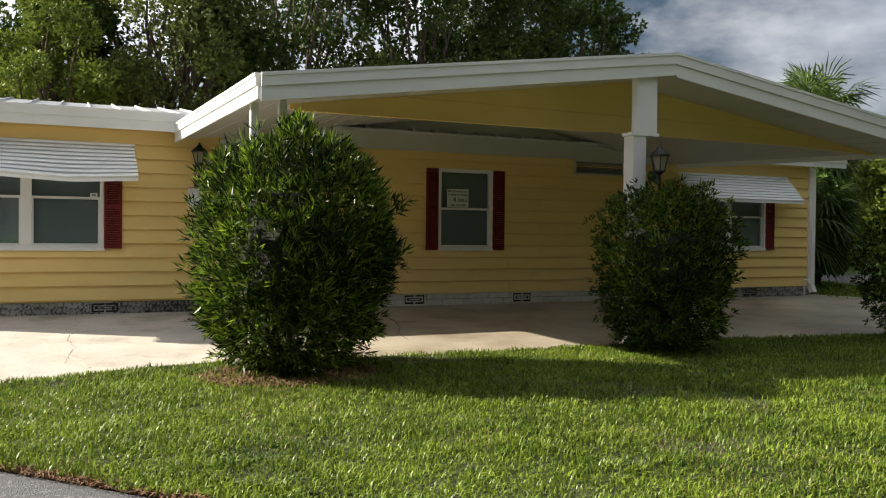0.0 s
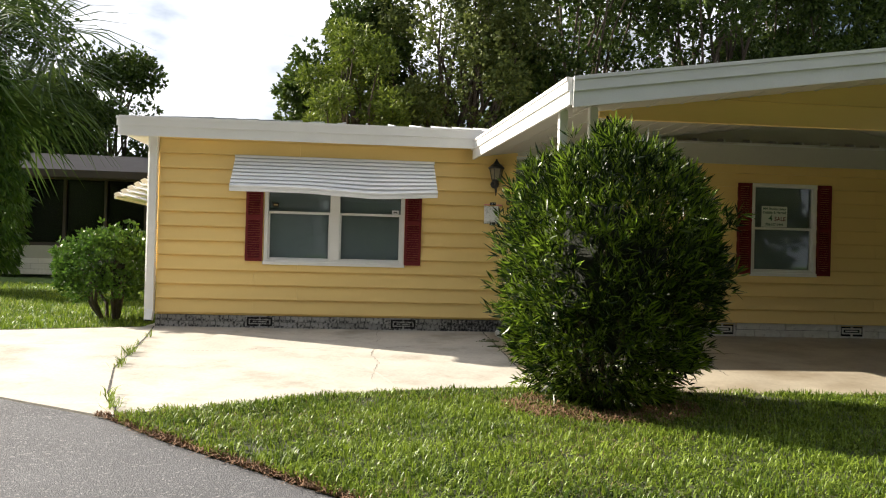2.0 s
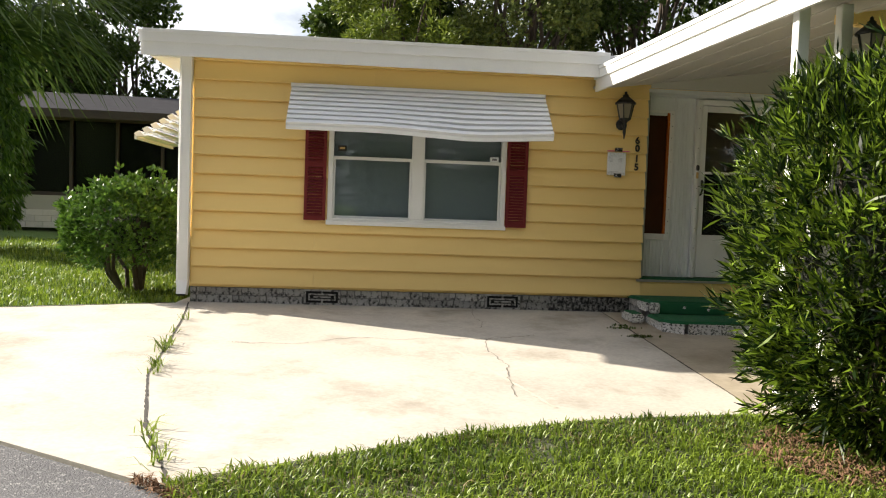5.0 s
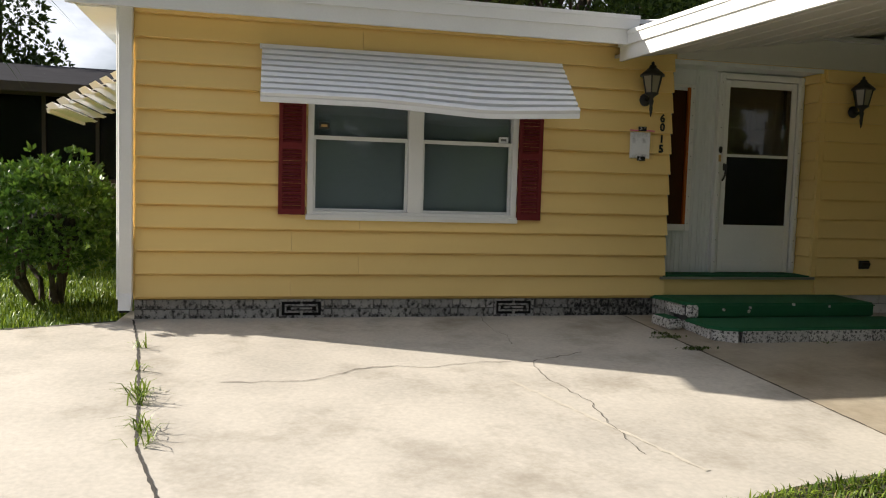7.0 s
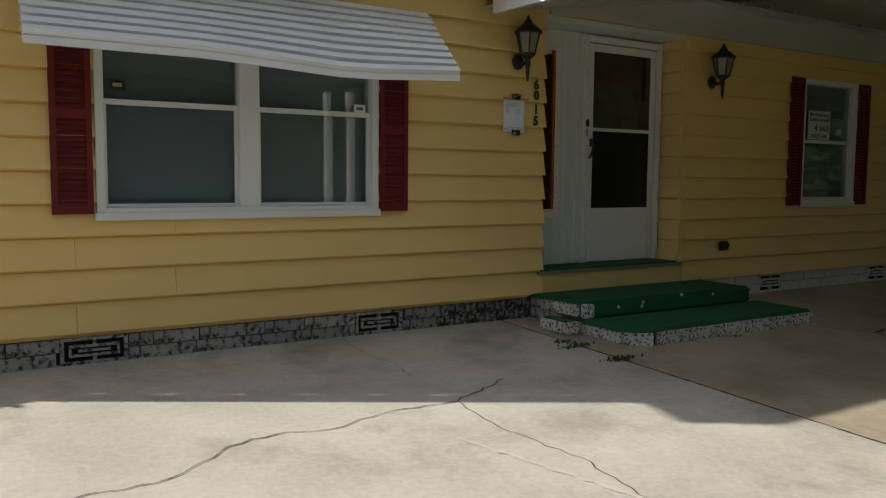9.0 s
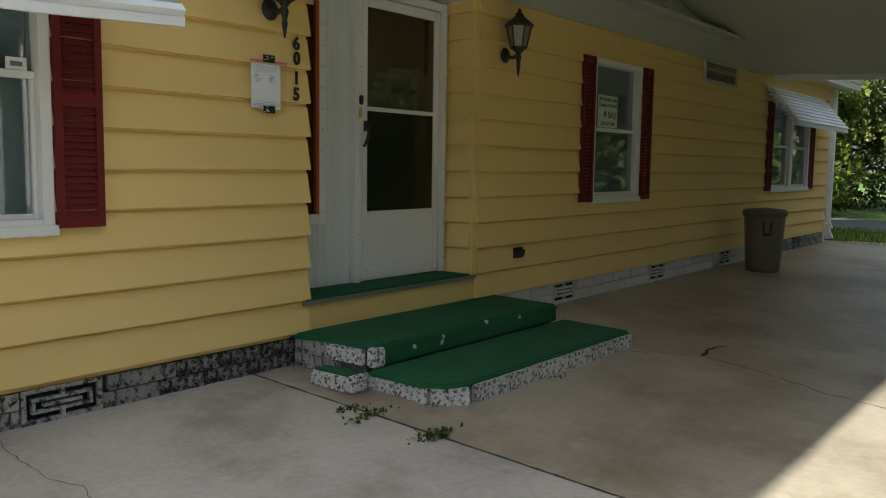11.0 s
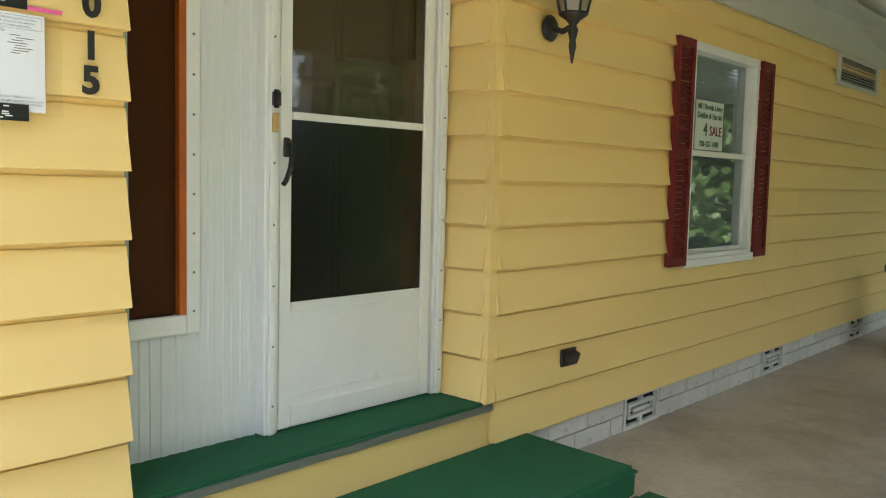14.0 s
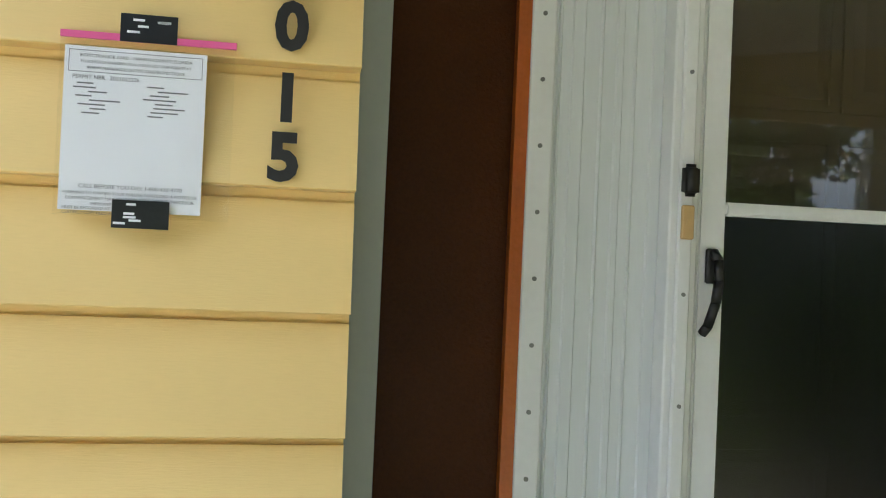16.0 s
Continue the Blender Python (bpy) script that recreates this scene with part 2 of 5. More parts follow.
L_BUSH = leaf_material("podocarpus_leaf", (0.007, 0.019, 0.003), (0.24, 0.36, 0.03), 0.34, 0.34)
L_BUSH.node_tree.nodes["Color Ramp"].color_ramp.elements[0].position = 0.40
L_BUSH2 = leaf_material("hibiscus_leaf", (0.03, 0.075, 0.014), (0.13, 0.24, 0.03), 0.4, 0.25)
L_OAK = leaf_material("oak_leaf", (0.02, 0.045, 0.008), (0.10, 0.145, 0.024), 0.5, 0.25)
L_FAR = leaf_material("far_oak_leaf", (0.012, 0.026, 0.006), (0.055, 0.085, 0.016), 0.55, 0.15)
L_OAKLT = leaf_material("light_oak_leaf", (0.035, 0.06, 0.012), (0.19, 0.22, 0.055), 0.5, 0.25)
L_CYP = leaf_material("cypress_leaf", (0.06, 0.10, 0.012), (0.20, 0.25, 0.035), 0.5, 0.3)
L_PALM = leaf_material("palm_leaf", (0.025, 0.055, 0.015), (0.10, 0.15, 0.035), 0.45, 0.25)
L_GRASS = leaf_material("grass_blade", (0.035, 0.078, 0.006), (0.27, 0.36, 0.04), 0.42, 0.35)


# ---------------------------------------------------------------- mesh helpers
def box(bm, x0, x1, y0, y1, z0, z1):
    v = [bm.verts.new(p) for p in ((x0, y0, z0), (x1, y0, z0), (x1, y1, z0), (x0, y1, z0), (x0, y0, z1), (x1, y0, z1), (x1, y1, z1), (x0, y1, z1))]
    for f in ((3, 2, 1, 0), (4, 5, 6, 7), (0, 1, 5, 4), (1, 2, 6, 5), (2, 3, 7, 6), (3, 0, 4, 7)):
        bm.faces.new([v[i] for i in f])
    return bm


def hexa(bm, low, high):
    """A solid between two four-sided rings of points."""
    v = [bm.verts.new(p) for p in (*low, *high)]
    for f in ((3, 2, 1, 0), (4, 5, 6, 7), (0, 1, 5, 4), (1, 2, 6, 5), (2, 3, 7, 6), (3, 0, 4, 7)):
        bm.faces.new([v[i] for i in f])
    return bm


def tube(bm, p0, p1, r0, r1=None, n=10, caps=True):
    p0, p1 = Vector(p0), Vector(p1)
    r1 = r0 if r1 is None else r1
    q = (p1 - p0).to_track_quat("Z", "Y")
    rings = []
    for p, r in ((p0, r0), (p1, r1)):
        rings.append([bm.verts.new(p + q @ Vector((r * math.cos(6.28318 * i / n), r * math.sin(6.28318 * i / n), 0))) for i in range(n)])
    for i in range(n):
        bm.faces.new((rings[0][i], rings[0][(i + 1) % n], rings[1][(i + 1) % n], rings[1][i]))
    if caps:
        bm.faces.new(rings[0][::-1])
        bm.faces.new(rings[1])
    return bm


def lathe(bm, profile, centre=(0, 0, 0), n=16):
    cx, cy, cz = centre
    rings = [[bm.verts.new((cx + r * math.cos(6.28318 * i / n), cy + r * math.sin(6.28318 * i / n), cz + z)) for i in range(n)] for r, z in profile]
    for a, b in zip(rings, rings[1:]):
        for i in range(n):
            bm.faces.new((a[i], a[(i + 1) % n], b[(i + 1) % n], b[i]))
    bm.faces.new(rings[0][::-1])
    bm.faces.new(rings[-1])
    return bm


def prism(bm, outline, z0, z1):
    """A flat solid with the given outline (anticlockwise) between two heights."""
    a = [bm.verts.new((x, y, z0)) for x, y in outline]
    b = [bm.verts.new((x, y, z1)) for x, y in outline]
    bm.faces.new(a[::-1])
    bm.faces.new(b)
    for i in range(len(a)):
        j = (i + 1) % len(a)
        bm.faces.new((a[i], a[j], b[j], b[i]))
    return bm


def bevel(bm, w=0.006, seg=2):
    bmesh.ops.bevel(bm, geom=list(bm.edges), offset=w, segments=seg, affect="EDGES", clamp_overlap=True)
    return bm


def part(name, bm, mat, parent=None, label="", smooth=False):
    me = bpy.data.meshes.new(name)
    bm.to_mesh(me)
    bm.free()
    me.materials.append(mat)
    if smooth:
        me.polygons.foreach_set("use_smooth", [True] * len(me.polygons))
    ob = new(name, me)
    ob.parent = parent
    if label:
        ob["label"] = label
    return ob


def thing(name, label, category="", group="", kind="", at=(0, 0, 0)):
    ob = new(name)
    ob.location = at
    return tagged(ob, label, category, group, kind)


def fast(name, verts, faces, mat, parent=None):
    me = bpy.data.meshes.new(name)
    me.from_pydata(verts, [], faces)
    me.materials.append(mat)
    ob = new(name, me)
    ob.parent = parent
    return ob


def B():
    return bmesh.new()


# ---------------------------------------------------------------- ground
def ground_z(x, y):
    if y > 0:
        return min(0.02 * y, 0.45)
    if y > -4.5:
        return 0.045 * y
    return max(-0.2025 + 0.02 * (y + 4.5), -0.29)


ROAD_EDGE = [(-24, 11.5), (-14, 4.2), (-9, 0.6), (-4, -2.95), (-1.71, -4.54), (-0.5, -5.36), (0.04, -6.0), (1.0, -6.98), (3, -9.0), (8, -14.1), (20, -26.3), (40, -46.7)]


def sheet(name, xs, ys, dz, mat, keep=lambda x, y: True):
    bm = B()
    grid = {}
    for i in range(len(xs) - 1):
        for j in range(len(ys) - 1):
            if not keep((xs[i] + xs[i + 1]) / 2, (ys[j] + ys[j + 1]) / 2):
                continue
            for a, b in ((i, j), (i + 1, j), (i + 1, j + 1), (i, j + 1)):
                if (a, b) not in grid:
                    grid[a, b] = bm.verts.new((xs[a], ys[b], ground_z(xs[a], ys[b]) + dz(xs[a], ys[b])))
            bm.faces.new([grid[k] for k in ((i, j), (i + 1, j), (i + 1, j + 1), (i, j + 1))])
    return part(name, bm, mat)


far = [-600, -300, -120, -60, -40, -28]
gx = far + [-20 + 1.0 * i for i in range(46)] + [30, 40, 60, 120, 300, 600]
gy = far + [-20 + 0.5 * i for i in range(72)] + [16, 20, 30, 60, 120, 300, 600]
tagged(sheet("ground", gx, gy, lambda x, y: -0.045, M_FIELD), "mown green grass reaching away round the houses", "ground", kind="structure")


def strip(name, outline, dz, mat, label, thick=0.12, cat="ground"):
    """A slab with an outline, following the fall of the ground; cut into rows."""
    bm = B()
    vs = [bm.verts.new((x, y, 0)) for x, y in outline]
    bm.faces.new(vs)
    for k in range(-40, 8):
        yy = k * 0.5
        bmesh.ops.bisect_plane(bm, geom=bm.verts[:] + bm.edges[:] + bm.faces[:], plane_co=(0, yy, 0), plane_no=(0, 1, 0))
    ext = bmesh.ops.extrude_face_region(bm, geom=bm.faces[:])
    low = [g for g in ext["geom"] if isinstance(g, bmesh.types.BMVert)]
    lows = set(low)
    for v in bm.verts:
        v.co.z = ground_z(v.co.x, v.co.y) + dz - (thick if v in lows else 0)
    bmesh.ops.recalc_face_normals(bm, faces=bm.faces[:])
    ob = part(name, bm, mat)
    return tagged(ob, label, cat, kind="structure")


strip("road", ROAD_EDGE + [(35.4, -51.2), (15.4, -30.8), (3.4, -18.6), (-1.6, -13.5), (-5.1, -9.85), (-9, -6.6), (-14, -2.6), (-24, 5.0)], -0.012, M_ROAD, "worn grey asphalt park road", 0.1, "road")

SLAB_FRONT = [(-0.45, -5.36), (0.2, -5.01), (1.1, -4.5), (2.0, -4.2), (2.98, -4.05), (4.6, -4.2), (7.0, -4.24), (9.6, -4.22), (12.0, -4.5), (16.4, -4.7)]


def slab_front(x):
    return float(np.interp(x, [p[0] for p in SLAB_FRONT], [p[1] for p in SLAB_FRONT]))


X_JOINT = 3.14
strip("driveway", [(-9.0, 0.62), (-4.0, -2.93), (-1.71, -4.52)] + [p for p in SLAB_FRONT if p[0] < X_JOINT - 0.05] + [(X_JOINT, slab_front(X_JOINT)), (X_JOINT, 0.4), (-1.55, 0.4), (-1.6, -0.10), (-3.4, -0.72), (-5.0, -0.9), (-7.0, 0.3)],
      0.0, M_SLAB, "stained pale concrete driveway slab with cracks and joints", 0.15, "driveway")
strip("carport_slab", [(X_JOINT + 0.006, slab_front(X_JOINT))] + [p for p in SLAB_FRONT if p[0] > X_JOINT + 0.05] + [(16.9, -0.9), (15.7, 0.4), (X_JOINT + 0.006, 0.4)],
      0.0, M_CARSLAB, "brown-stained smooth concrete carport slab, stains deepened for the shade there", 0.15, "slab")


# ---------------------------------------------------------------- house walls
COURSE, LAP0 = 0.2026, 0.181
X_L, X_R, REC_L, REC_R, REC_Y = -1.48, 15.60, 3.585, 5.31, 0.29
WIN1 = (0.0, 1.98, 0.92, 2.22)
WIN2 = (7.15, 8.17, 0.93, 2.29)
WIN3 = (12.45, 14.36, 0.95, 2.22)


def wall_with_holes(bm, x0, x1, z0, z1, y0, y1, holes):
    xs = sorted({x0, x1, *[h for o in holes for h in o[:2]]})
    for a, b in zip(xs, xs[1:]):
        zs = [(z0, z1)]
        for o in holes:
            if o[0] <= a and b <= o[1]:
                zs = [(z0, o[2]), (o[3], z1)]
        for c, d in zs:
            box(bm, a, b, y0, y1, c, d)


bm = B()
wall_with_holes(bm, X_L, REC_L, 0.17, 2.74, 0.006, 0.12, [WIN1])
wall_with_holes(bm, REC_R, X_R, 0.17, 2.74, 0.006, 0.12, [WIN2, WIN3])
box(bm, REC_L, REC_R, 0.006, 0.12, 2.56, 2.74)
wall_front = tagged(part("wall_front", bm, M_SIDING), "pale yellow lapped horizontal siding of a mobile home", "wall", kind="structure")


def plank_mesh(w, h, lo, hi, y_flip=1):
    """A lapped board: its foot stands proud, its head lies back. lo, hi: the part of the course that it fills."""
    bm = B()
    pr = lambda f: 0.040 - 0.036 * f
    a, b = pr(lo), pr(hi)
    prof = [(0.004, 0.0), (-a, 0.0), (-b, h), (0.004, h)]
    if lo == 0 and h > 0.05:
        prof = [(0.004, 0.018), (-a + 0.002, 0.018), (-a, 0.020), (-b, h), (0.004, h)]
    ends = [[bm.verts.new((x, y, z)) for y, z in prof] for x in (0, w)]
    for k in range(len(prof)):
        n = (k + 1) % len(prof)
        bm.faces.new((ends[0][k], ends[0][n], ends[1][n], ends[1][k]))
    bm.faces.new(ends[0][::-1])
    bm.faces.new(ends[1])
    bmesh.ops.recalc_face_normals(bm, faces=bm.faces[:])
    me = bpy.data.meshes.new("plank")
    bm.to_mesh(me)
    bm.free()
    me.materials.append(M_SIDING)
    return me


PLANKS = {}


def plank(x0, x1, z0, z1, parent, lo, hi, m=None):
    key = (round(x1 - x0, 4), round(z1 - z0, 4), round(lo, 3), round(hi, 3))
    if key not in PLANKS:
        PLANKS[key] = plank_mesh(x1 - x0, z1 - z0, lo, hi)
    ob = new("plank", PLANKS[key])
    ob.parent = parent
    ob.matrix_basis = (m or Matrix()) @ Matrix.Translation((x0, 0, z0))
    return ob


def clad(x0, x1, z_top, holes, parent, m=None, joints=()):
    k = 0
    while LAP0 + k * COURSE < z_top - 0.01:
        a, b = LAP0 + k * COURSE, min(LAP0 + (k + 1) * COURSE, z_top)
        spans = [(x0, x1, a, b)]
        for o in holes:
            nxt = []
            for s in spans:
                if o[2] >= s[3] or o[3] <= s[2] or o[0] >= s[1] or o[1] <= s[0]:
                    nxt.append(s)
                    continue
                nxt += [(s[0], o[0], s[2], s[3]), (o[1], s[1], s[2], s[3])]
                if o[2] - s[2] > 0.01:
                    nxt.append((o[0], o[1], s[2], o[2]))
                if s[3] - o[3] > 0.01:
                    nxt.append((o[0], o[1], o[3], s[3]))
            spans = nxt
        for s in spans:
            cuts = [s[0], *[j + 0.61 * (k % 2) for j in joints if s[0] + 0.2 < j + 0.61 * (k % 2) < s[1] - 0.2], s[1]]
            for p, q in zip(cuts, cuts[1:]):
                plank(p, q - (0.002 if q != cuts[-1] else 0), s[2], s[3], parent, (s[2] - a) / COURSE, (s[3] - a) / COURSE, m)
        k += 1


# end walls and back, so that the house is a closed body
bm = B()
box(bm, X_L, X_L + 0.12, 0.125, 7.2, 0.0, 2.9)
wall_left = tagged(part("wall_left", bm, M_SIDING), "yellow siding end wall beside the shrub", "wall", kind="structure")
bm = B()
box(bm, X_R - 0.12, X_R, 0.125, 7.2, 0.0, 2.7)
tagged(part("wall_right", bm, M_SIDING), "yellow siding end wall beside the palms", "wall", kind="structure")
bm = B()
box(bm, X_L, X_R, 7.2, 7.32, 0.0, 2.7)
tagged(part("wall_back", bm, M_SIDING), "yellow siding rear wall of the home", "wall", kind="structure")
# unseen room interior: black floor and partition paint its darkness
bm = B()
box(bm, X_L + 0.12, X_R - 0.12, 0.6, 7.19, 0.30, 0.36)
tagged(part("floor", bm, M_DARK), "unseen interior floor, near-black for the unlit room", "floor", kind="structure")
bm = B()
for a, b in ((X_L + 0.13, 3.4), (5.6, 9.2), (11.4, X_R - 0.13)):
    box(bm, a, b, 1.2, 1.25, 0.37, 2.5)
tagged(part("wall_inner", bm, M_DARK), "unseen partition, near-black for the unlit room behind the blinds", "wall", kind="structure")

# concrete block skirting
bm = B()
box(bm, X_L + 0.01, REC_L + 0.3, 0.03, 0.12, -0.05, 0.17)
box(bm, REC_L + 0.3, X_R - 0.01, 0.03, 0.12, -0.05, 0.17)
skirting = tagged(part("skirting", bm, M_MORTAR), "two courses of split concrete block under the siding", "skirting", kind="structure")
BLOCKS = {}


def block_mesh(w, h, d, mat, seed):
    rnd = random.Random(seed)
    bm = B()
    nx = 5
    front = [[bm.verts.new((w * i / nx, -d + rnd.uniform(-0.005, 0.005) * (0 < i < nx), h * j / 2)) for i in range(nx + 1)] for j in range(3)]
    back = [[bm.verts.new((w * i / nx, 0, h * j / 2)) for i in (0, nx)] for j in (0, 2)]
    for j in range(2):
        for i in range(nx):
            bm.faces.new((front[j][i], front[j][i + 1], front[j + 1][i + 1], front[j + 1][i]))
    bm.faces.new([*front[2], back[1][1], back[1][0]])
    bm.faces.new([*front[0][::-1], back[0][0], back[0][1]])
    bm.faces.new((front[0][0], front[1][0], front[2][0], back[1][0], back[0][0]))
    bm.faces.new((front[2][nx], front[1][nx], front[0][nx], back[0][1], back[1][1]))
    me = bpy.data.meshes.new("block")
    bm.to_mesh(me)
    bm.free()
    me.materials.append(mat)
    return me


def block(x0, x1, z0, z1, mat, parent, y=0.02, d=0.03, m=None):
    key = (round(x1 - x0, 2), round(z1 - z0, 3), mat.name, random.randrange(3), d)
    if key not in BLOCKS:
        BLOCKS[key] = block_mesh(x1 - x0, z1 - z0, d, mat, len(BLOCKS))
    ob = new("block", BLOCKS[key])
    ob.parent = parent
    ob.matrix_basis = (m or Matrix()) @ Matrix.Translation((x0, y, z0))


VENTS = [(-0.23, M_BLOCK), (1.80, M_BLOCK), (6.55, M_BLOCKWH), (8.58, M_BLOCKWH), (10.66, M_BLOCKWH), (13.80, M_BLOCK)]


def vent_block(x, mat):
    tall = 1.2 if x > 5 else 1.0
    v = thing("vent_block", "decorative pierced concrete vent block in the skirting", "vent", "foundation vents", at=(x, 0, 0))
    # dark plate painting the shade behind the pierced grille
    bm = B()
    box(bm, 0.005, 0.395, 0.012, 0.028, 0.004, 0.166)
    part("hollow_shade", bm, M_DARK, v)
    bm = B()
    y0, y1 = -0.016, 0.011
    for a, b, c, d in ((0, 0.4, 0, 0.02), (0, 0.4, 0.15, 0.17), (0, 0.022, 0.02, 0.15), (0.378, 0.4, 0.02, 0.15),
                       (0.05, 0.19, 0.048, 0.064), (0.21, 0.35, 0.048, 0.064), (0.05, 0.19, 0.106, 0.122), (0.21, 0.35, 0.106, 0.122),
                       (0.105, 0.295, 0.077, 0.093), (0.05, 0.066, 0.064, 0.106), (0.334, 0.35, 0.064, 0.106),
                       (0.19, 0.21, 0.02, 0.064), (0.19, 0.21, 0.106, 0.15)):
        box(bm, a, b, y0, y1, c, d)
    part("grille", bm, mat, v)
    v.scale = (1, 1, tall)


for x, mat in VENTS:
    vent_block(x, mat)
for x0, x1 in ((X_L + 0.01, 3.47), (5.61, X_R - 0.01)):
    for row in range(2):
        x = x0 - 0.2 * row
        while x < x1:
            w = random.choice((0.36, 0.4, 0.4, 0.44)) if x0 > 0 else random.choice((0.3, 0.38, 0.4, 0.46))
            a, b = max(x, x0), min(x + w, x1)
            cuts = [(a, b)]
            for vx, _ in VENTS:
                cuts = [c for p, q in cuts for c in ((p, min(q, vx - 0.004)), (max(p, vx + 0.404), q))]
            for p, q in cuts:
                if q - p > 0.03:
                    mat = (M_BLOCK if p < 2.42 else M_BLOCKDK) if x0 < 0 else (M_BLOCKWH if p < 12.0 else M_BLOCK)
                    up = 1.2 if x0 > 0 else 1.0
                    block(p + 0.004, q - 0.004, up * 0.086 * row, up * (0.086 * row + 0.079), mat, skirting)
            x += w


# ---------------------------------------------------------------- windows
def shutter(x, z0, z1, w=0.24, side=1):
    s = thing("shutter", "dark red louvred plastic window shutter", "shutter", "window shutters", at=(x, -0.03, z0))
    h = z1 - z0
    bm = B()
    for a, b, c, d in ((0, 0.035, 0, h), (w - 0.035, w, 0, h), (0.035, w - 0.035, 0, 0.05), (0.035, w - 0.035, h - 0.05, h), (0.035, w - 0.035, h / 2 - 0.03, h / 2 + 0.03)):
        box(bm, a, b, -0.028, 0.006, c, d)
    part("frame", bm, M_RED, s)
    bm = B()
    for a, b in ((0.05, h / 2 - 0.03), (h / 2 + 0.03, h - 0.05)):
        n = int((b - a) / 0.032)
        for i in range(n):
            z = a + (b - a) * i / n
            hexa(bm, ((0.035, -0.024, z), (w - 0.035, -0.024, z), (w - 0.035, -0.004, z), (0.035, -0.004, z)),
                 ((0.035, -0.010, z + 0.030), (w - 0.035, -0.010, z + 0.030), (w - 0.035, -0.002, z + 0.030), (0.035, -0.002, z + 0.030)))
    part("louvres", bm, M_RED, s)
    return s


def window(name, o, lights, rail, label):
    """A white metal single-hung window with blinds behind its panes; rail: height of the meeting rail over the sill."""
    x0, x1, z0, z1 = o
    w, h = x1 - x0, z1 - z0
    win = thing(name, label, "window", kind="structure", at=(x0, 0, z0))
    f = 0.055
    bm = B()
    for a, b, c, d in ((0, f, 0, h), (w - f, w, 0, h), (f, w - f, h - f, h), (f, w - f, 0, f)):
        box(bm, a, b, -0.038, 0.10, c, d)
    bevel(bm, 0.004, 1)
    part("window_frame", bm, M_WHITE, win)
    bm = B()
    box(bm, -0.012, w + 0.012, -0.055, -0.03, -0.024, 0.028)
    part("window_sill", bevel(bm, 0.005, 1), M_WHITE, win)
    if lights == 2:
        bm = B()
        box(bm, w / 2 - 0.07, w / 2 + 0.07, -0.034, 0.095, f, h - f)
        part("mullion", bevel(bm, 0.004, 1), M_WHITE, win)
    spans = [(f, w - f)] if lights == 1 else [(f, w / 2 - 0.07), (w / 2 + 0.07, w - f)]
    for a, b in spans:
        bm = B()
        box(bm, a, b, 0.008, 0.05, rail - 0.018, rail + 0.018)
        for c, d, e, g in ((a, a + 0.022, f, rail - 0.018), (b - 0.022, b, f, rail - 0.018), (a + 0.022, b - 0.022, f, f + 0.025)):
            box(bm, c, d, 0.008, 0.04, e, g)
        part("sash", bevel(bm, 0.003, 1), M_WHITE, win)
        for c, d, y in ((f, rail - 0.018, 0.024), (rail + 0.018, h - f, 0.040)):
            bm = B()
            box(bm, a, b, y, y + 0.004, c, d)
            p = part("pane", bm, M_GLASS, win)
            p.visible_shadow = False
    bl = thing("window_blind", "closed pale grey venetian blind behind the glass", "blind", "window blinds", at=(x0, 0.075, z0))
    for a, b in spans:
        bm = B()
        n = int((h - 0.1) / 0.026)
        for i in range(n):
            z = 0.05 + (h - 0.1) * i / n
            hexa(bm, ((a + 0.004, 0.004, z), (b - 0.004, 0.004, z), (b - 0.004, 0.006, z), (a + 0.004, 0.006, z)),
                 ((a + 0.004, 0.014, z + 0.027), (b - 0.004, 0.014, z + 0.027), (b - 0.004, 0.016, z + 0.027), (a + 0.004, 0.016, z + 0.027)))
        part("slats", bm, M_BLIND, bl)


window("window_1", WIN1, 2, 0.72, "white double window with closed blinds and red shutters")
window("window_2", WIN2, 1, 0.69, "white single-hung window with a sale sign inside")
window("window_3", WIN3, 2, 0.65, "white double window shaded by a slatted awning")
for x, z0, z1 in ((-0.255, 0.94, 2.16), (1.985, 0.93, 2.14), (6.93, 0.925, 2.285), (8.175, 0.925, 2.285), (12.23, 0.95, 2.22), (14.365, 0.95, 2.22)):
    shutter(x, z0, z1, 0.235 if x < 3 else 0.215)


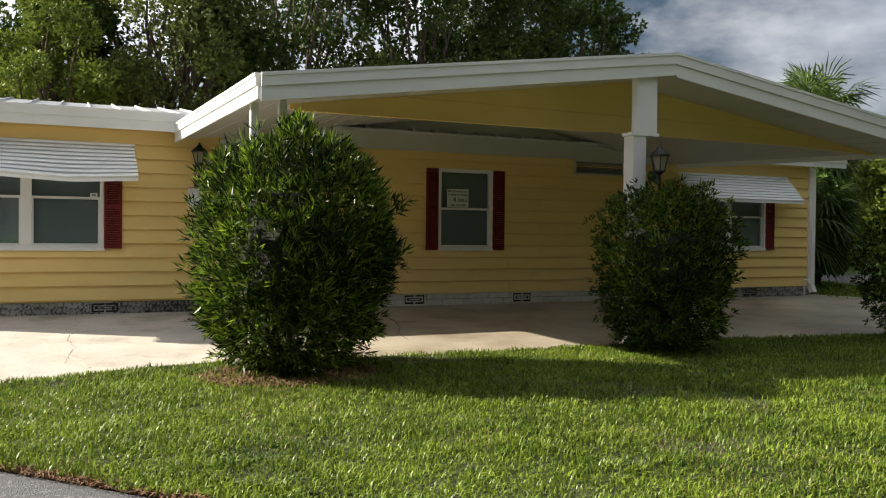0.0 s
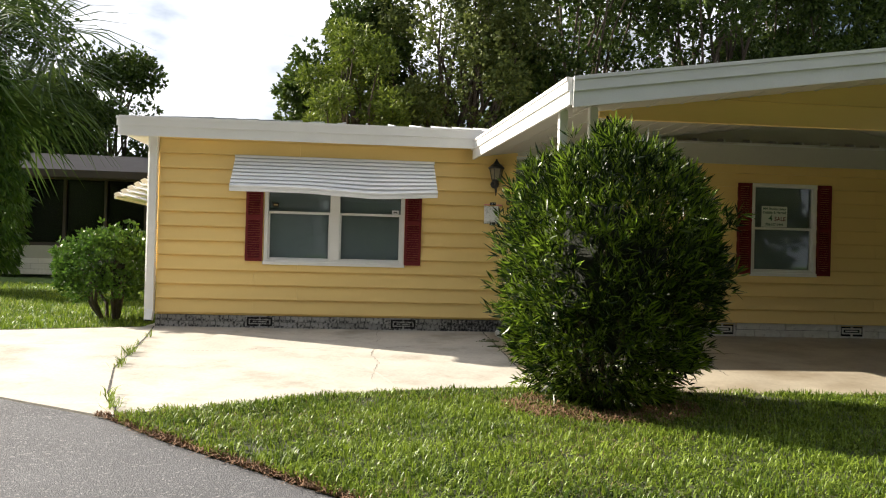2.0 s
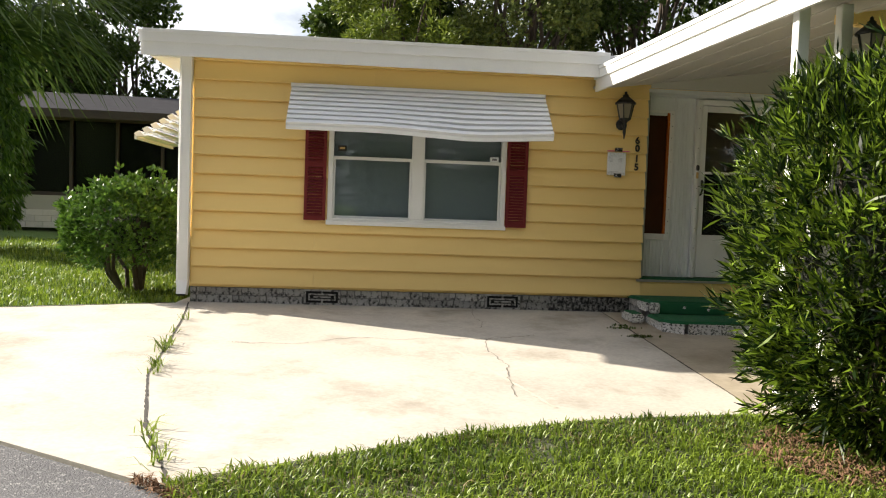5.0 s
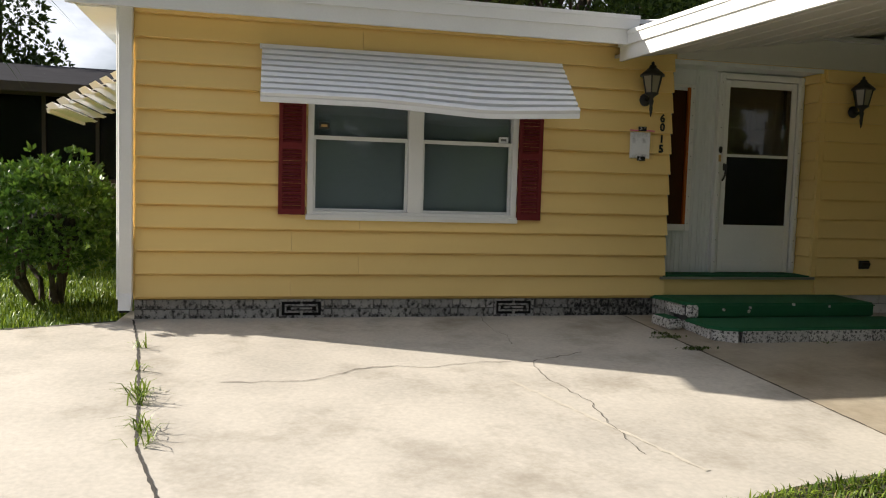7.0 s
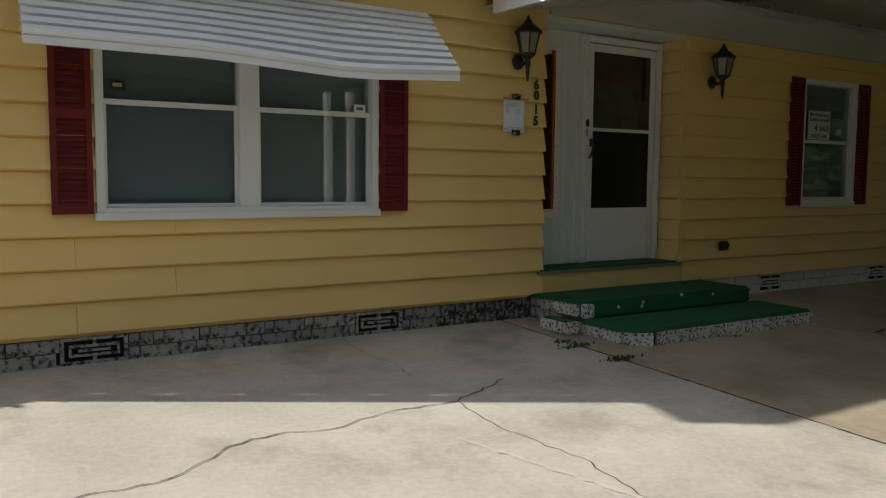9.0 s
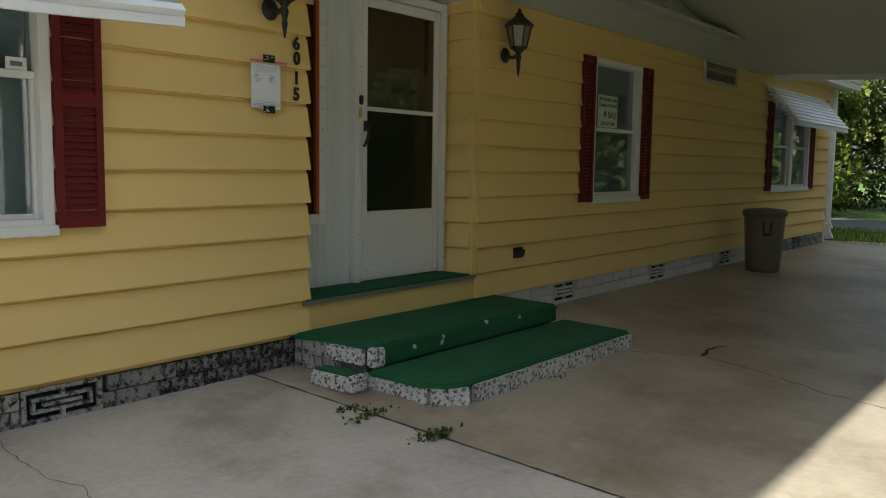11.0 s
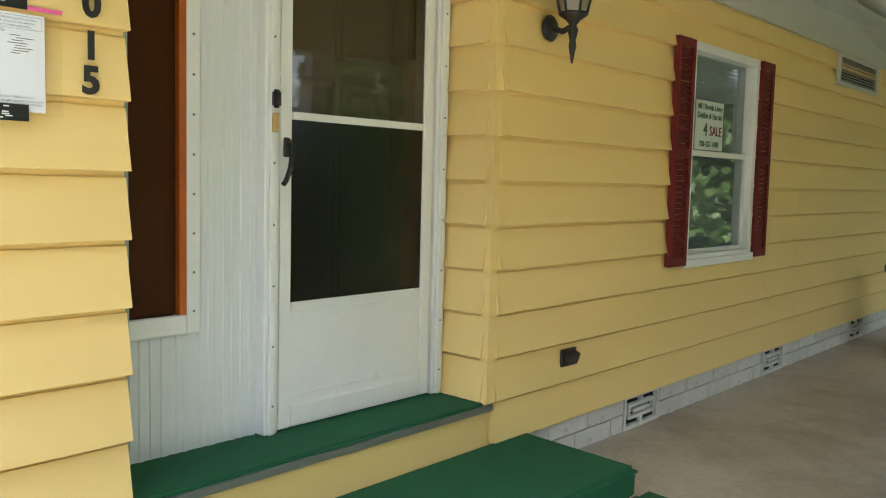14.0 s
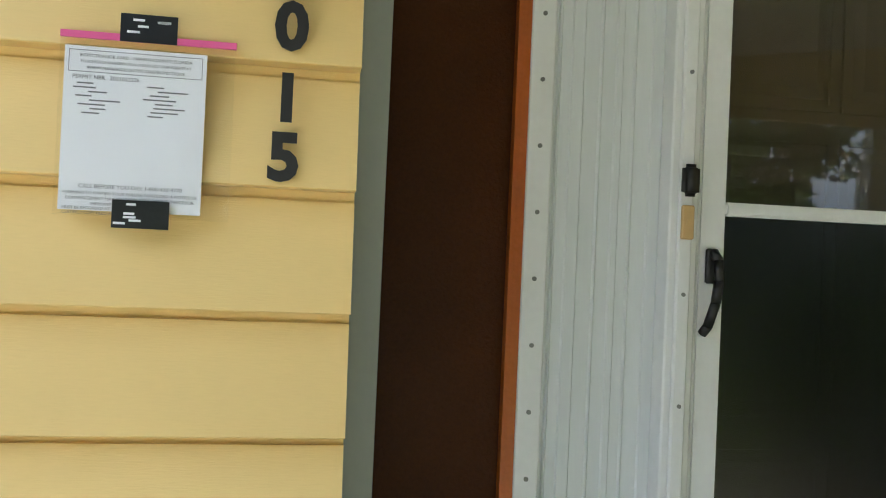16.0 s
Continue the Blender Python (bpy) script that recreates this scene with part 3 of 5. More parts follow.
def awning(x0, x1, z_top, z_bot, out, dent, label):
    """A sloped awning of lapped aluminium slats, with a bent lower rail where dent > 0."""
    aw = thing("awning", label, "awning", "window awnings", at=(x0, -0.024, z_bot))
    w, h, n = x1 - x0, z_top - z_bot, 9
    for i in range(n):
        f0, f1 = i / n, (i + 0.68) / n
        bm = B()
        cols = 13
        ring = []
        for c in range(cols):
            u = c / (cols - 1)
            sag = dent * max(0, 1 - abs(u - 0.70) / 0.34) * (1 - f0) ** 2
            lean = -0.02 * (1 - u) + 0.04 * u
            pts = []
            for f, lift in ((f0, 0.004), (f0 + 0.006, 0.055), (f1, 0.055), (f1 + 0.004, -0.050), (f0 + 1.10 / n, -0.052), (f0 + 1.10 / n, -0.058)):
                pts.append(bm.verts.new((u * w + lean * (1 - f), -out * (1 - f) - lift * 0.7 - 0.4 * sag, h * f + lift * 0.7 - sag)))
            ring.append(pts)
        for a, b in zip(ring, ring[1:]):
            for k in range(6):
                bm.faces.new((a[k], a[(k + 1) % 6], b[(k + 1) % 6], b[k]))
        bm.faces.new(ring[0])
        bm.faces.new(ring[-1][::-1])
        bmesh.ops.recalc_face_normals(bm, faces=bm.faces[:])
        part("slat", bm, M_AWN, aw)
    bm = B()
    ring = []
    for c in range(13):
        u = c / 12
        sag = dent * max(0, 1 - abs(u - 0.70) / 0.34)
        lean = -0.02 * (1 - u) + 0.04 * u
        ring.append([bm.verts.new((u * w + lean, -out - y - 0.4 * sag, z - sag)) for y, z in ((0.022, -0.03), (0.026, 0.012), (0.0, 0.014), (-0.004, -0.03))])
    for a, b in zip(ring, ring[1:]):
        for k in range(4):
            bm.faces.new((a[k], a[(k + 1) % 4], b[(k + 1) % 4], b[k]))
    bm.faces.new(ring[0])
    bm.faces.new(ring[-1][::-1])
    bmesh.ops.recalc_face_normals(bm, faces=bm.faces[:])
    part("front_rail", bm, M_AWN, aw)
    for u in (0.02, 0.5, 0.98):
        bm = B()
        hexa(bm, ((u * w - 0.01, -out, -0.004), (u * w + 0.01, -out, -0.004), (u * w + 0.01, -out, 0.006), (u * w - 0.01, -out, 0.006)),
             ((u * w - 0.01, 0, h - 0.012), (u * w + 0.01, 0, h - 0.012), (u * w + 0.01, 0, h - 0.002), (u * w - 0.01, 0, h - 0.002)))
        part("rafter", bm, M_AWN, aw)
    bm = B()
    box(bm, -0.02, w + 0.02, -0.02, 0.024, h - 0.01, h + 0.03)
    part("wall_bracket", bm, M_AWN, aw)
    return aw


awning(-0.41, 2.37, 2.40, 1.92, 0.42, 0.055, "white slatted aluminium window awning with a bent front rail")
awning(12.15, 14.88, 2.40, 1.90, 0.42, 0.0, "white slatted aluminium awning over the far window")
side = awning(-0.9, 0.9, 2.35, 1.85, 0.86, 0.0, "white slatted awning on the end wall, seen edge on")
side.matrix_basis = Matrix.Translation((X_L - 0.02, 2.0, 1.85)) @ Matrix.Rotation(radians(-90), 4, "Z") @ Matrix.Translation((-0.9, 0, 0))

# ---------------------------------------------------------------- entry recess
bm = B()
box(bm, REC_L, 4.265, REC_Y + 0.02, REC_Y + 0.10, 0.36, 0.86)
box(bm, REC_L, 3.66, REC_Y + 0.02, REC_Y + 0.10, 0.86, 2.30)
box(bm, 3.96, 4.265, REC_Y + 0.02, REC_Y + 0.10, 0.86, 2.30)
box(bm, REC_L, REC_R, REC_Y + 0.02, REC_Y + 0.10, 2.46, 2.62)
box(bm, REC_L, 4.265, REC_Y + 0.02, REC_Y + 0.10, 2.30, 2.46)
box(bm, REC_L, REC_R, 0.0, REC_Y + 0.1, 2.52, 2.56)
wall_entry = tagged(part("wall_entry", bm, M_PANELW), "white ribbed metal panel wall beside the front door", "wall", kind="structure")


def ribs(x0, x1, z0, z1, step=0.05):
    """Each rib of the pressed panel."""
    x, k = x0, 0
    while x < x1 - 0.02:
        w = (0.012, 0.034, 0.012, 0.022)[k % 4]
        bm = B()
        hexa(bm, ((0, 0.004, 0), (w, 0.004, 0), (w, 0.004, z1 - z0), (0, 0.004, z1 - z0)),
             ((0.005, -0.003, 0), (w - 0.005, -0.003, 0), (w - 0.005, -0.003, z1 - z0), (0.005, -0.003, z1 - z0)))
        bmesh.ops.recalc_face_normals(bm, faces=bm.faces[:])
        o = part("rib", bm, M_PANELW, wall_entry)
        o.location = (x, REC_Y + 0.018, z0)
        x += w + (0.018, 0.03, 0.024)[k % 3]
        k += 1


ribs(4.02, 4.26, 0.40, 2.46)
ribs(3.65, 4.01, 0.40, 0.83)
bm = B()
box(bm, 3.59, 3.645, 0.10, REC_Y + 0.015, 0.38, 2.50)
tagged(part("trim", bm, M_GREYTRIM), "grey-green metal jamb strip of the entry recess", "trim", kind="structure")

# amber sidelight with its frame
sl = thing("sidelight_window", "tall amber textured glass sidelight beside the door", "window", at=(3.665, REC_Y, 0.89))
bm = B()
box(bm, 0.0, 0.29, 0.025, 0.045, 0.02, 1.44)
part("pane", bm, M_AMBER, sl)
# brighter orange strip: the glow at the glass edge put into colour
M_AMBERGLOW = material("glass_edge_glow", (0.42, 0.10, 0.012), 0.25, 0.2, 6, 80, 0.3)
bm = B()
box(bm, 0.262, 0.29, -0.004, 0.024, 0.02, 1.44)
part("edge_glow", bm, M_AMBERGLOW, sl, "orange strip painted for the glow at the amber glass edge")
bm = B()
for a, b, c, d in ((0.291, 0.345, -0.05, 1.47), (-0.02, 0.29, -0.05, 0.019), (-0.02, 0.29, 1.441, 1.47)):
    box(bm, a, b, -0.004, 0.02, c, d)
part("frame", bevel(bm, 0.003, 1), M_WHITE, sl)
M_SCREW = material("dull_screw", (0.22, 0.22, 0.21), 0.4, 0.1, 6, 60, 0, metal=0.7)
for i in range(11):
    bm = B()
    tube(bm, (0.318, -0.003, 0.03 + 0.14 * i), (0.318, -0.007, 0.03 + 0.14 * i), 0.005, n=8)
    part("screw", bm, M_SCREW, sl)

# storm door and the panelled door behind
DZ0, DZ1, DX0, DX1 = 0.45, 2.43, 4.335, 5.20
bm = B()
for a, b, y0, y1, c, d in ((4.262, 4.328, 0.25, 0.40, 0.405, 2.50), (5.207, 5.282, 0.25, 0.40, 0.405, 2.50), (4.328, 5.207, 0.25, 0.40, 2.438, 2.50), (4.278, 4.31, 0.238, 0.25, 0.405, 2.50), (5.225, 5.262, 0.238, 0.25, 0.405, 2.50)):
    box(bm, a, b, y0, y1, c, d)
tagged(part("door_frame", bevel(bm, 0.004, 1), M_WHITE), "white metal storm door frame with screws", "door frame", kind="structure")
for i in range(9):
    for x in (4.294, 5.244):
        bm = B()
        tube(bm, (x, 0.2385, 0.52 + 0.235 * i), (x, 0.2345, 0.52 + 0.235 * i), 0.0045, n=8)
        part("screw", bm, M_SCREW, bpy.data.objects["door_frame"])
dr = thing("storm_door", "white aluminium storm door with glass above a dark screen", "door", at=(DX0, 0.262, DZ0))
w, h = DX1 - DX0, DZ1 - DZ0
bm = B()
R0, R1, K = 1.182, 1.212, 0.452
for a, b, c, d in ((0, 0.062, -0.040, h), (w - 0.062, w, -0.040, h), (0.062, w - 0.062, h - 0.07, h), (0.062, w - 0.062, R0, R1), (0.062, w - 0.062, -0.040, 0.05), (0.062, w - 0.062, K - 0.012, K + 0.012)):
    box(bm, a, b, 0, 0.032, c, d)
part("frame", bevel(bm, 0.005, 2), M_WHITE, dr)
bm = B()
box(bm, 0.062, w - 0.062, 0.008, 0.024, 0.05, K - 0.012)
part("kick_panel", bm, M_WHITE, dr)
bm = B()
for c in (0.085, K - 0.03):
    box(bm, 0.07, w - 0.07, 0.003, 0.008, c, c + 0.006)
part("bead", bm, M_WHITE, dr)
bm = B()
box(bm, 0.062, w - 0.062, 0.012, 0.016, K + 0.012, R0)
part("screen", bm, M_SCREEN, dr, "dark insect screen panel").visible_shadow = False
bm = B()
box(bm, 0.062, w - 0.062, 0.012, 0.016, R1, h - 0.07)
part("pane", bm, M_STORM, dr).visible_shadow = False
bm = B()
box(bm, 0.016, 0.044, -0.012, 0, 1.035, 1.11)
bevel(bm, 0.004, 1)
prof = [(0.031, -0.012, 1.10), (0.032, -0.032, 1.085), (0.030, -0.040, 1.04), (0.026, -0.038, 0.995), (0.018, -0.022, 0.945), (0.012, -0.010, 0.928)]
for a, b in zip(prof, prof[1:]):
    tube(bm, a, b, 0.0105, n=8)
part("handle", bm, M_BLACK, dr, "black curved pull handle", True)
bm = B()
box(bm, w - 0.12, w - 0.062, 0.03, 0.07, 0.76, 0.86)
box(bm, w - 0.12, w - 0.10, 0.03, 0.06, 1.5, 1.95)
part("closer", bm, M_BLACK, dr)
inner = thing("entry_door", "beige six-panel entry door behind the storm door", "door", at=(DX0 - 0.01, 0.385, DZ0))
bm = B()
box(bm, 0, w + 0.02, 0.012, 0.05, 0, h)
part("door_leaf", bm, M_DOOR, inner)
for cx in (0.12, 0.455):
    for cz, ch in ((0.12, 0.50), (0.74, 0.62), (1.48, 0.30)):
        bm = B()
        hexa(bm, ((cx, 0.012, cz), (cx + 0.26, 0.012, cz), (cx + 0.26, 0.012, cz + ch), (cx, 0.012, cz + ch)),
             ((cx + 0.025, 0.002, cz + 0.025), (cx + 0.235, 0.002, cz + 0.025), (cx + 0.235, 0.002, cz + ch - 0.025), (cx + 0.025, 0.002, cz + ch - 0.025)))
        for a, b, c, d in ((cx - 0.03, cx - 0.012, cz - 0.03, cz + ch + 0.03), (cx + 0.272, cx + 0.29, cz - 0.03, cz + ch + 0.03), (cx - 0.012, cx + 0.272, cz - 0.03, cz - 0.012), (cx - 0.012, cx + 0.272, cz + ch + 0.012, cz + ch + 0.03)):
            box(bm, a, b, 0.004, 0.013, c, d)
        bmesh.ops.recalc_face_normals(bm, faces=bm.faces[:])
        part("panel", bm, M_DOOR, inner)

# right return of the recess
wall_return = thing("wall_return", "yellow lapped siding on the side of the entry recess", "wall", kind="structure")
bm = B()
box(bm, REC_R + 0.006, REC_R + 0.10, 0.125, REC_Y + 0.1, 0.36, 2.6)
part("backing", bm, M_SIDING, wall_return)
turn = Matrix.Translation((REC_R, REC_Y + 0.02, 0)) @ Matrix.Rotation(radians(-90), 4, "Z")
k = 1
while LAP0 + k * COURSE < 2.5:
    plank(0, REC_Y + 0.012, LAP0 + k * COURSE, LAP0 + (k + 1) * COURSE, wall_return, 0, 1, turn)
    k += 1
# corner caps of the siding
caps = thing("corner_trim", "yellow metal corner caps on the siding laps", "trim", kind="structure")
for k in range(0, 11):
    z = LAP0 + k * COURSE + 0.014
    if k > 0:
        bm = B()
        hexa(bm, ((REC_R - 0.028, -0.028, z), (REC_R + 0.06, -0.028, z), (REC_R + 0.06, 0.05, z), (REC_R - 0.028, 0.05, z)),
             ((REC_R - 0.008, -0.008, z + COURSE), (REC_R + 0.04, -0.008, z + COURSE), (REC_R + 0.04, 0.03, z + COURSE), (REC_R - 0.008, 0.03, z + COURSE)))
        part("corner_cap", bm, M_SIDING, caps)

# door sill with carpet, nosing and the board below
bm = B()
box(bm, REC_L - 0.04, REC_R, 0.0, 0.10, 0.17, 0.375)
box(bm, REC_L, REC_R, 0.10, 0.5, 0.30, 0.375)
tagged(part("riser_board", bm, M_SIDING), "yellow painted board below the door sill", "trim", kind="structure")
bm = B()
box(bm, REC_L - 0.005, REC_R - 0.026, -0.012, 0.335, 0.376, 0.402)
bevel(bm, 0.008, 2)
tagged(part("sill_carpet", bm, M_CARPET), "green outdoor carpet on the door sill", "carpet")
bm = B()
box(bm, REC_L - 0.05, REC_R + 0.02, -0.030, -0.013, 0.362, 0.388)
tagged(part("sill_nosing", bm, M_ALU), "dull aluminium nosing strip along the sill", "trim")

clad(X_L + 0.02, REC_L - 0.0, 2.72, [WIN1], wall_front, joints=(-0.13,))
clad(REC_R + 0.03, X_R - 0.02, 2.70, [WIN2, WIN3], wall_front, joints=(8.5,))

# ---------------------------------------------------------------- front steps
steps = thing("front_steps", "two low block steps carpeted in worn green", "steps", at=(0, 0, 0))
bm = B()
box(bm, 3.50, 5.56, -0.60, -0.005, -0.04, 0.125)
part("upper_core", bm, M_MORTAR, steps)
UP = [(3.53, -0.645), (5.555, -0.655), (5.60, -0.008), (3.44, -0.008)]
LO = [(3.66, -1.235), (5.60, -1.235), (5.66, -0.65), (3.47, -0.65), (3.455, -1.06), (3.53, -1.18)]


def carpet_top(outline, z, r, name):
    bm = B()
    prism(bm, outline, z - 0.03, z)
    top = [e for e in bm.edges if all(v.co.z > z - 0.001 for v in e.verts)]
    bmesh.ops.bevel(bm, geom=top, offset=r, segments=3, affect="EDGES")
    return part(name, bm, M_CARPET, steps, "worn green outdoor carpet")


carpet_top(UP, 0.205, 0.02, "upper_carpet")
carpet_top(LO, 0.072, 0.014, "lower_carpet")
bm = B()
box(bm, 3.56, 5.55, -0.650, -0.60, 0.072, 0.19)
part("carpet_riser", bevel(bm, 0.01, 2), M_CARPET, steps)
bm = B()
prism(bm, [(3.70, -1.21), (5.61, -1.22), (5.63, -0.61), (3.50, -0.61), (3.50, -1.08)], -0.08, 0.042)
part("lower_core", bm, M_MORTAR, steps)
M_STEPBLK = material("white_worn_block", (0.60, 0.59, 0.56), 0.85, 0.2, 14, 70, 0.8, spot=(0.05, 0.05, 0.045), spot_at=(0.50, 0.58), spot_scale=38, per_piece=0.2, bump_dist=0.01)
x = 3.70
while x < 5.55:
    w = random.uniform(0.3, 0.42)
    block(x, min(x + w, 5.63) - 0.006, -0.062, 0.046, M_STEPBLK, steps, y=-1.215, d=0.035)
    x += w
for y0, y1, z0, z1, x in ((-0.60, -0.85, -0.045, 0.045, 3.50), (-0.856, -1.09, -0.05, 0.045, 3.50), (-0.02, -0.20, -0.0, 0.085, 3.495), (-0.205, -0.40, 0.0, 0.085, 3.495), (-0.02, -0.30, 0.09, 0.178, 3.495), (-0.305, -0.60, 0.09, 0.178, 3.495)):
    m = Matrix.Translation((x, y0, 0)) @ Matrix.Rotation(radians(-90), 4, "Z")
    block(0, y0 - y1, z0, z1, M_STEPBLK if y0 < -0.5 or y1 < -0.5 else M_BLOCK, steps, y=0.0, d=0.03, m=m)
m = Matrix.Translation((3.485, -1.10, 0)) @ Matrix.Rotation(radians(-35), 4, "Z")
block(0, 0.22, -0.06, 0.043, M_STEPBLK, steps, y=0.0, d=0.03, m=m)
bm = B()
box(bm, 3.50, 3.60, -0.672, -0.60, 0.075, 0.188)
part("corner_block", bevel(bm, 0.012, 2), M_STEPBLK, steps, "white chipped block at the step corner")
for x, y, z in ((4.13, -0.650, 0.13), (4.14, -0.650, 0.165), (4.62, -0.646, 0.192), (5.02, -0.648, 0.178), (3.86, -0.652, 0.15)):
    bm = B()
    box(bm, x, x + 0.03, y - 0.006, y + 0.012, z - 0.018, z + 0.010)
    part("paint_chip", bevel(bm, 0.004, 1), M_STEPBLK, steps)
lb = thing("loose_block", "small loose block with a green carpet top", "block", at=(3.275, -0.70, -0.035))
bm = B()
box(bm, 0, 0.15, 0, 0.34, 0, 0.10)
part("body", bevel(bm, 0.018, 2), M_STEPBLK, lb)
bm = B()
box(bm, 0.02, 0.13, 0.05, 0.31, 0.097, 0.109)
part("carpet_scrap", bevel(bm, 0.004, 1), M_CARPET, lb)

# ---------------------------------------------------------------- house roof
def roof_z(x):
    return 2.865 - 0.001 * (x + 1.95)


bm = B()
xa, xb = -1.93, 16.25
hexa(bm, ((xa, -0.30, roof_z(xa) - 0.05), (xb, -0.30, roof_z(xb) - 0.05), (xb, 3.6, roof_z(xb) + 0.56), (xa, 3.6, roof_z(xa) + 0.56)),
     ((xa, -0.30, roof_z(xa) - 0.01), (xb, -0.30, roof_z(xb) - 0.01), (xb, 3.6, roof_z(xb) + 0.62), (xa, 3.6, roof_z(xa) + 0.62)))
hexa(bm, ((xa, 3.6, roof_z(xa) + 0.56), (xb, 3.6, roof_z(xb) + 0.56), (xb, 7.6, roof_z(xb) - 0.05), (xa, 7.6, roof_z(xa) - 0.05)),
     ((xa, 3.6, roof_z(xa) + 0.62), (xb, 3.6, roof_z(xb) + 0.62), (xb, 7.6, roof_z(xb) - 0.01), (xa, 7.6, roof_z(xa) - 0.01)))
roof = tagged(part("roof", bm, M_METALROOF), "low ribbed metal roof of the mobile home", "roof", kind="structure")
x = -1.4
while x < 16.0:
    bm = B()
    hexa(bm, ((-0.02, -0.27, -0.01), (0.02, -0.27, -0.01), (0.02, 3.55, 0.60), (-0.02, 3.55, 0.60)), ((-0.012, -0.27, 0.03), (0.012, -0.27, 0.03), (0.012, 3.55, 0.645), (-0.012, 3.55, 0.645)))
    o = part("seam", bm, M_METALROOF, roof)
    o.location = (x, 0, roof_z(x))
    x += 0.40


def fascia_board(name, a, b, h, out, parent=None, label="white double-stepped metal fascia"):
    """Two stepped bands along the edge from a to b (their upper line), thrust out to one side."""
    a, b, o = Vector(a), Vector(b), Vector(out).normalized()
    bm = B()
    for z0, z1, d in ((-h, -0.47 * h, 0.03), (-0.47 * h, -0.02, 0.05), (-0.025, 0.01, 0.062)):
        lo = [a + Vector((0, 0, z0)), b + Vector((0, 0, z0)), b + Vector((0, 0, z0)) + o * d, a + Vector((0, 0, z0)) + o * d]
        hi = [a + Vector((0, 0, z1)), b + Vector((0, 0, z1)), b + Vector((0, 0, z1)) + o * d, a + Vector((0, 0, z1)) + o * d]
        hexa(bm, lo, hi)
    bmesh.ops.recalc_face_normals(bm, faces=bm.faces[:])
    ob = part(name, bm, M_WHITE, parent)
    return ob if parent else tagged(ob, label, "fascia", kind="structure")


fascia_board("fascia_front", (xa, -0.30, roof_z(xa)), (3.02, -0.30, roof_z(3.02)), 0.255, (0, -1, 0))
fascia_board("fascia_front", (12.0, -0.30, roof_z(12)), (xb, -0.30, roof_z(xb)), 0.20, (0, -1, 0))
fascia_board("fascia_end", (xa, -0.30, roof_z(xa)), (xa, 3.6, roof_z(xa) + 0.62), 0.255, (-1, 0, 0))
fascia_board("fascia_end", (xb, -0.30, roof_z(xb)), (xb, 3.6, roof_z(xb) + 0.62), 0.2, (1, 0, 0))
bm = B()
hexa(bm, ((xa, -0.29, roof_z(xa) - 0.25), (3.0, -0.29, roof_z(3) - 0.25), (3.0, 0.0, roof_z(3) - 0.20), (xa, 0.0, roof_z(xa) - 0.20)), ((xa, -0.29, roof_z(xa) - 0.24), (3.0, -0.29, roof_z(3) - 0.24), (3.0, 0.0, roof_z(3) - 0.19), (xa, 0.0, roof_z(xa) - 0.19)))
hexa(bm, ((xa, 0.0, roof_z(xa) - 0.22), (X_L, 0.0, roof_z(xa) - 0.22), (X_L, 7.5, roof_z(xa) - 0.12), (xa, 7.5, roof_z(xa) - 0.12)), ((xa, 0.0, roof_z(xa) - 0.21), (X_L, 0.0, roof_z(xa) - 0.21), (X_L, 7.5, roof_z(xa) - 0.11), (xa, 7.5, roof_z(xa) - 0.11)))
hexa(bm, ((12.0, -0.29, roof_z(12) - 0.16), (xb, -0.29, roof_z(xb) - 0.16), (xb, 0.0, roof_z(xb) - 0.15), (12.0, 0.0, roof_z(12) - 0.15)), ((12.0, -0.29, roof_z(12) - 0.15), (xb, -0.29, roof_z(xb) - 0.15), (xb, 0.0, roof_z(xb) - 0.14), (12.0, 0.0, roof_z(12) - 0.14)))
tagged(part("soffit", bm, M_WHITE), "white soffit under the eaves", "soffit", kind="structure")


def downspout(x, z0, z1, label):
    d = thing("downspout", label, "downspout", "downspouts", at=(x, -0.06, 0))
    bm = B()
    box(bm, -0.055, 0.055, -0.05, 0.055, z0 + 0.10, z1)
    box(bm, -0.075, -0.055, -0.02, 0.055, z0 + 0.1, z1)
    part("pipe", bevel(bm, 0.006, 1), M_WHITE, d)
    bm = B()
    hexa(bm, ((-0.05, -0.115, z0 + 0.02), (0.05, -0.115, z0 + 0.02), (0.05, 0.0, z0), (-0.05, 0.0, z0)), ((-0.055, -0.05, z0 + 0.16), (0.055, -0.05, z0 + 0.16), (0.055, 0.05, z0 + 0.13), (-0.055, 0.05, z0 + 0.13)))
    part("elbow", bm, M_WHITE, d)
    # black box painting the shade inside the spout mouth
    bm = B()
    box(bm, -0.04, 0.04, -0.117, -0.03, z0 + 0.002, z0 + 0.02)
    part("mouth_shade", bm, M_DARK, d)


downspout(-1.53, 0.08, 2.66, "white square downspout at the house corner")
downspout(15.60, 0.06, 2.64, "white square downspout at the far house corner")

# ---------------------------------------------------------------- carport
EL0, EL1 = Vector((2.95, -0.16, 2.72)), Vector((3.33, -4.30, 2.78))
RG0, RG1 = Vector((8.15, -0.16, 3.44)), Vector((8.55, -4.30, 3.49))
ER0, ER1 = Vector((12.0, -0.16, 2.76)), Vector((13.62, -4.30, 2.74))
bm = B()
dn, d2 = Vector((0, 0, -0.05)), Vector((0, 0, -0.012))
EB, RB, SB = (p + (p - q) * 0.3 for p, q in ((EL0, EL1), (RG0, RG1), (ER0, ER1)))
hexa(bm, (EB + dn, RB + dn, RG1 + dn, EL1 + dn), (EB + d2, RB + d2, RG1 + d2, EL1 + d2))
hexa(bm, (RB + dn, SB + dn, ER1 + dn, RG1 + dn), (RB + d2, SB + d2, ER1 + d2, RG1 + d2))
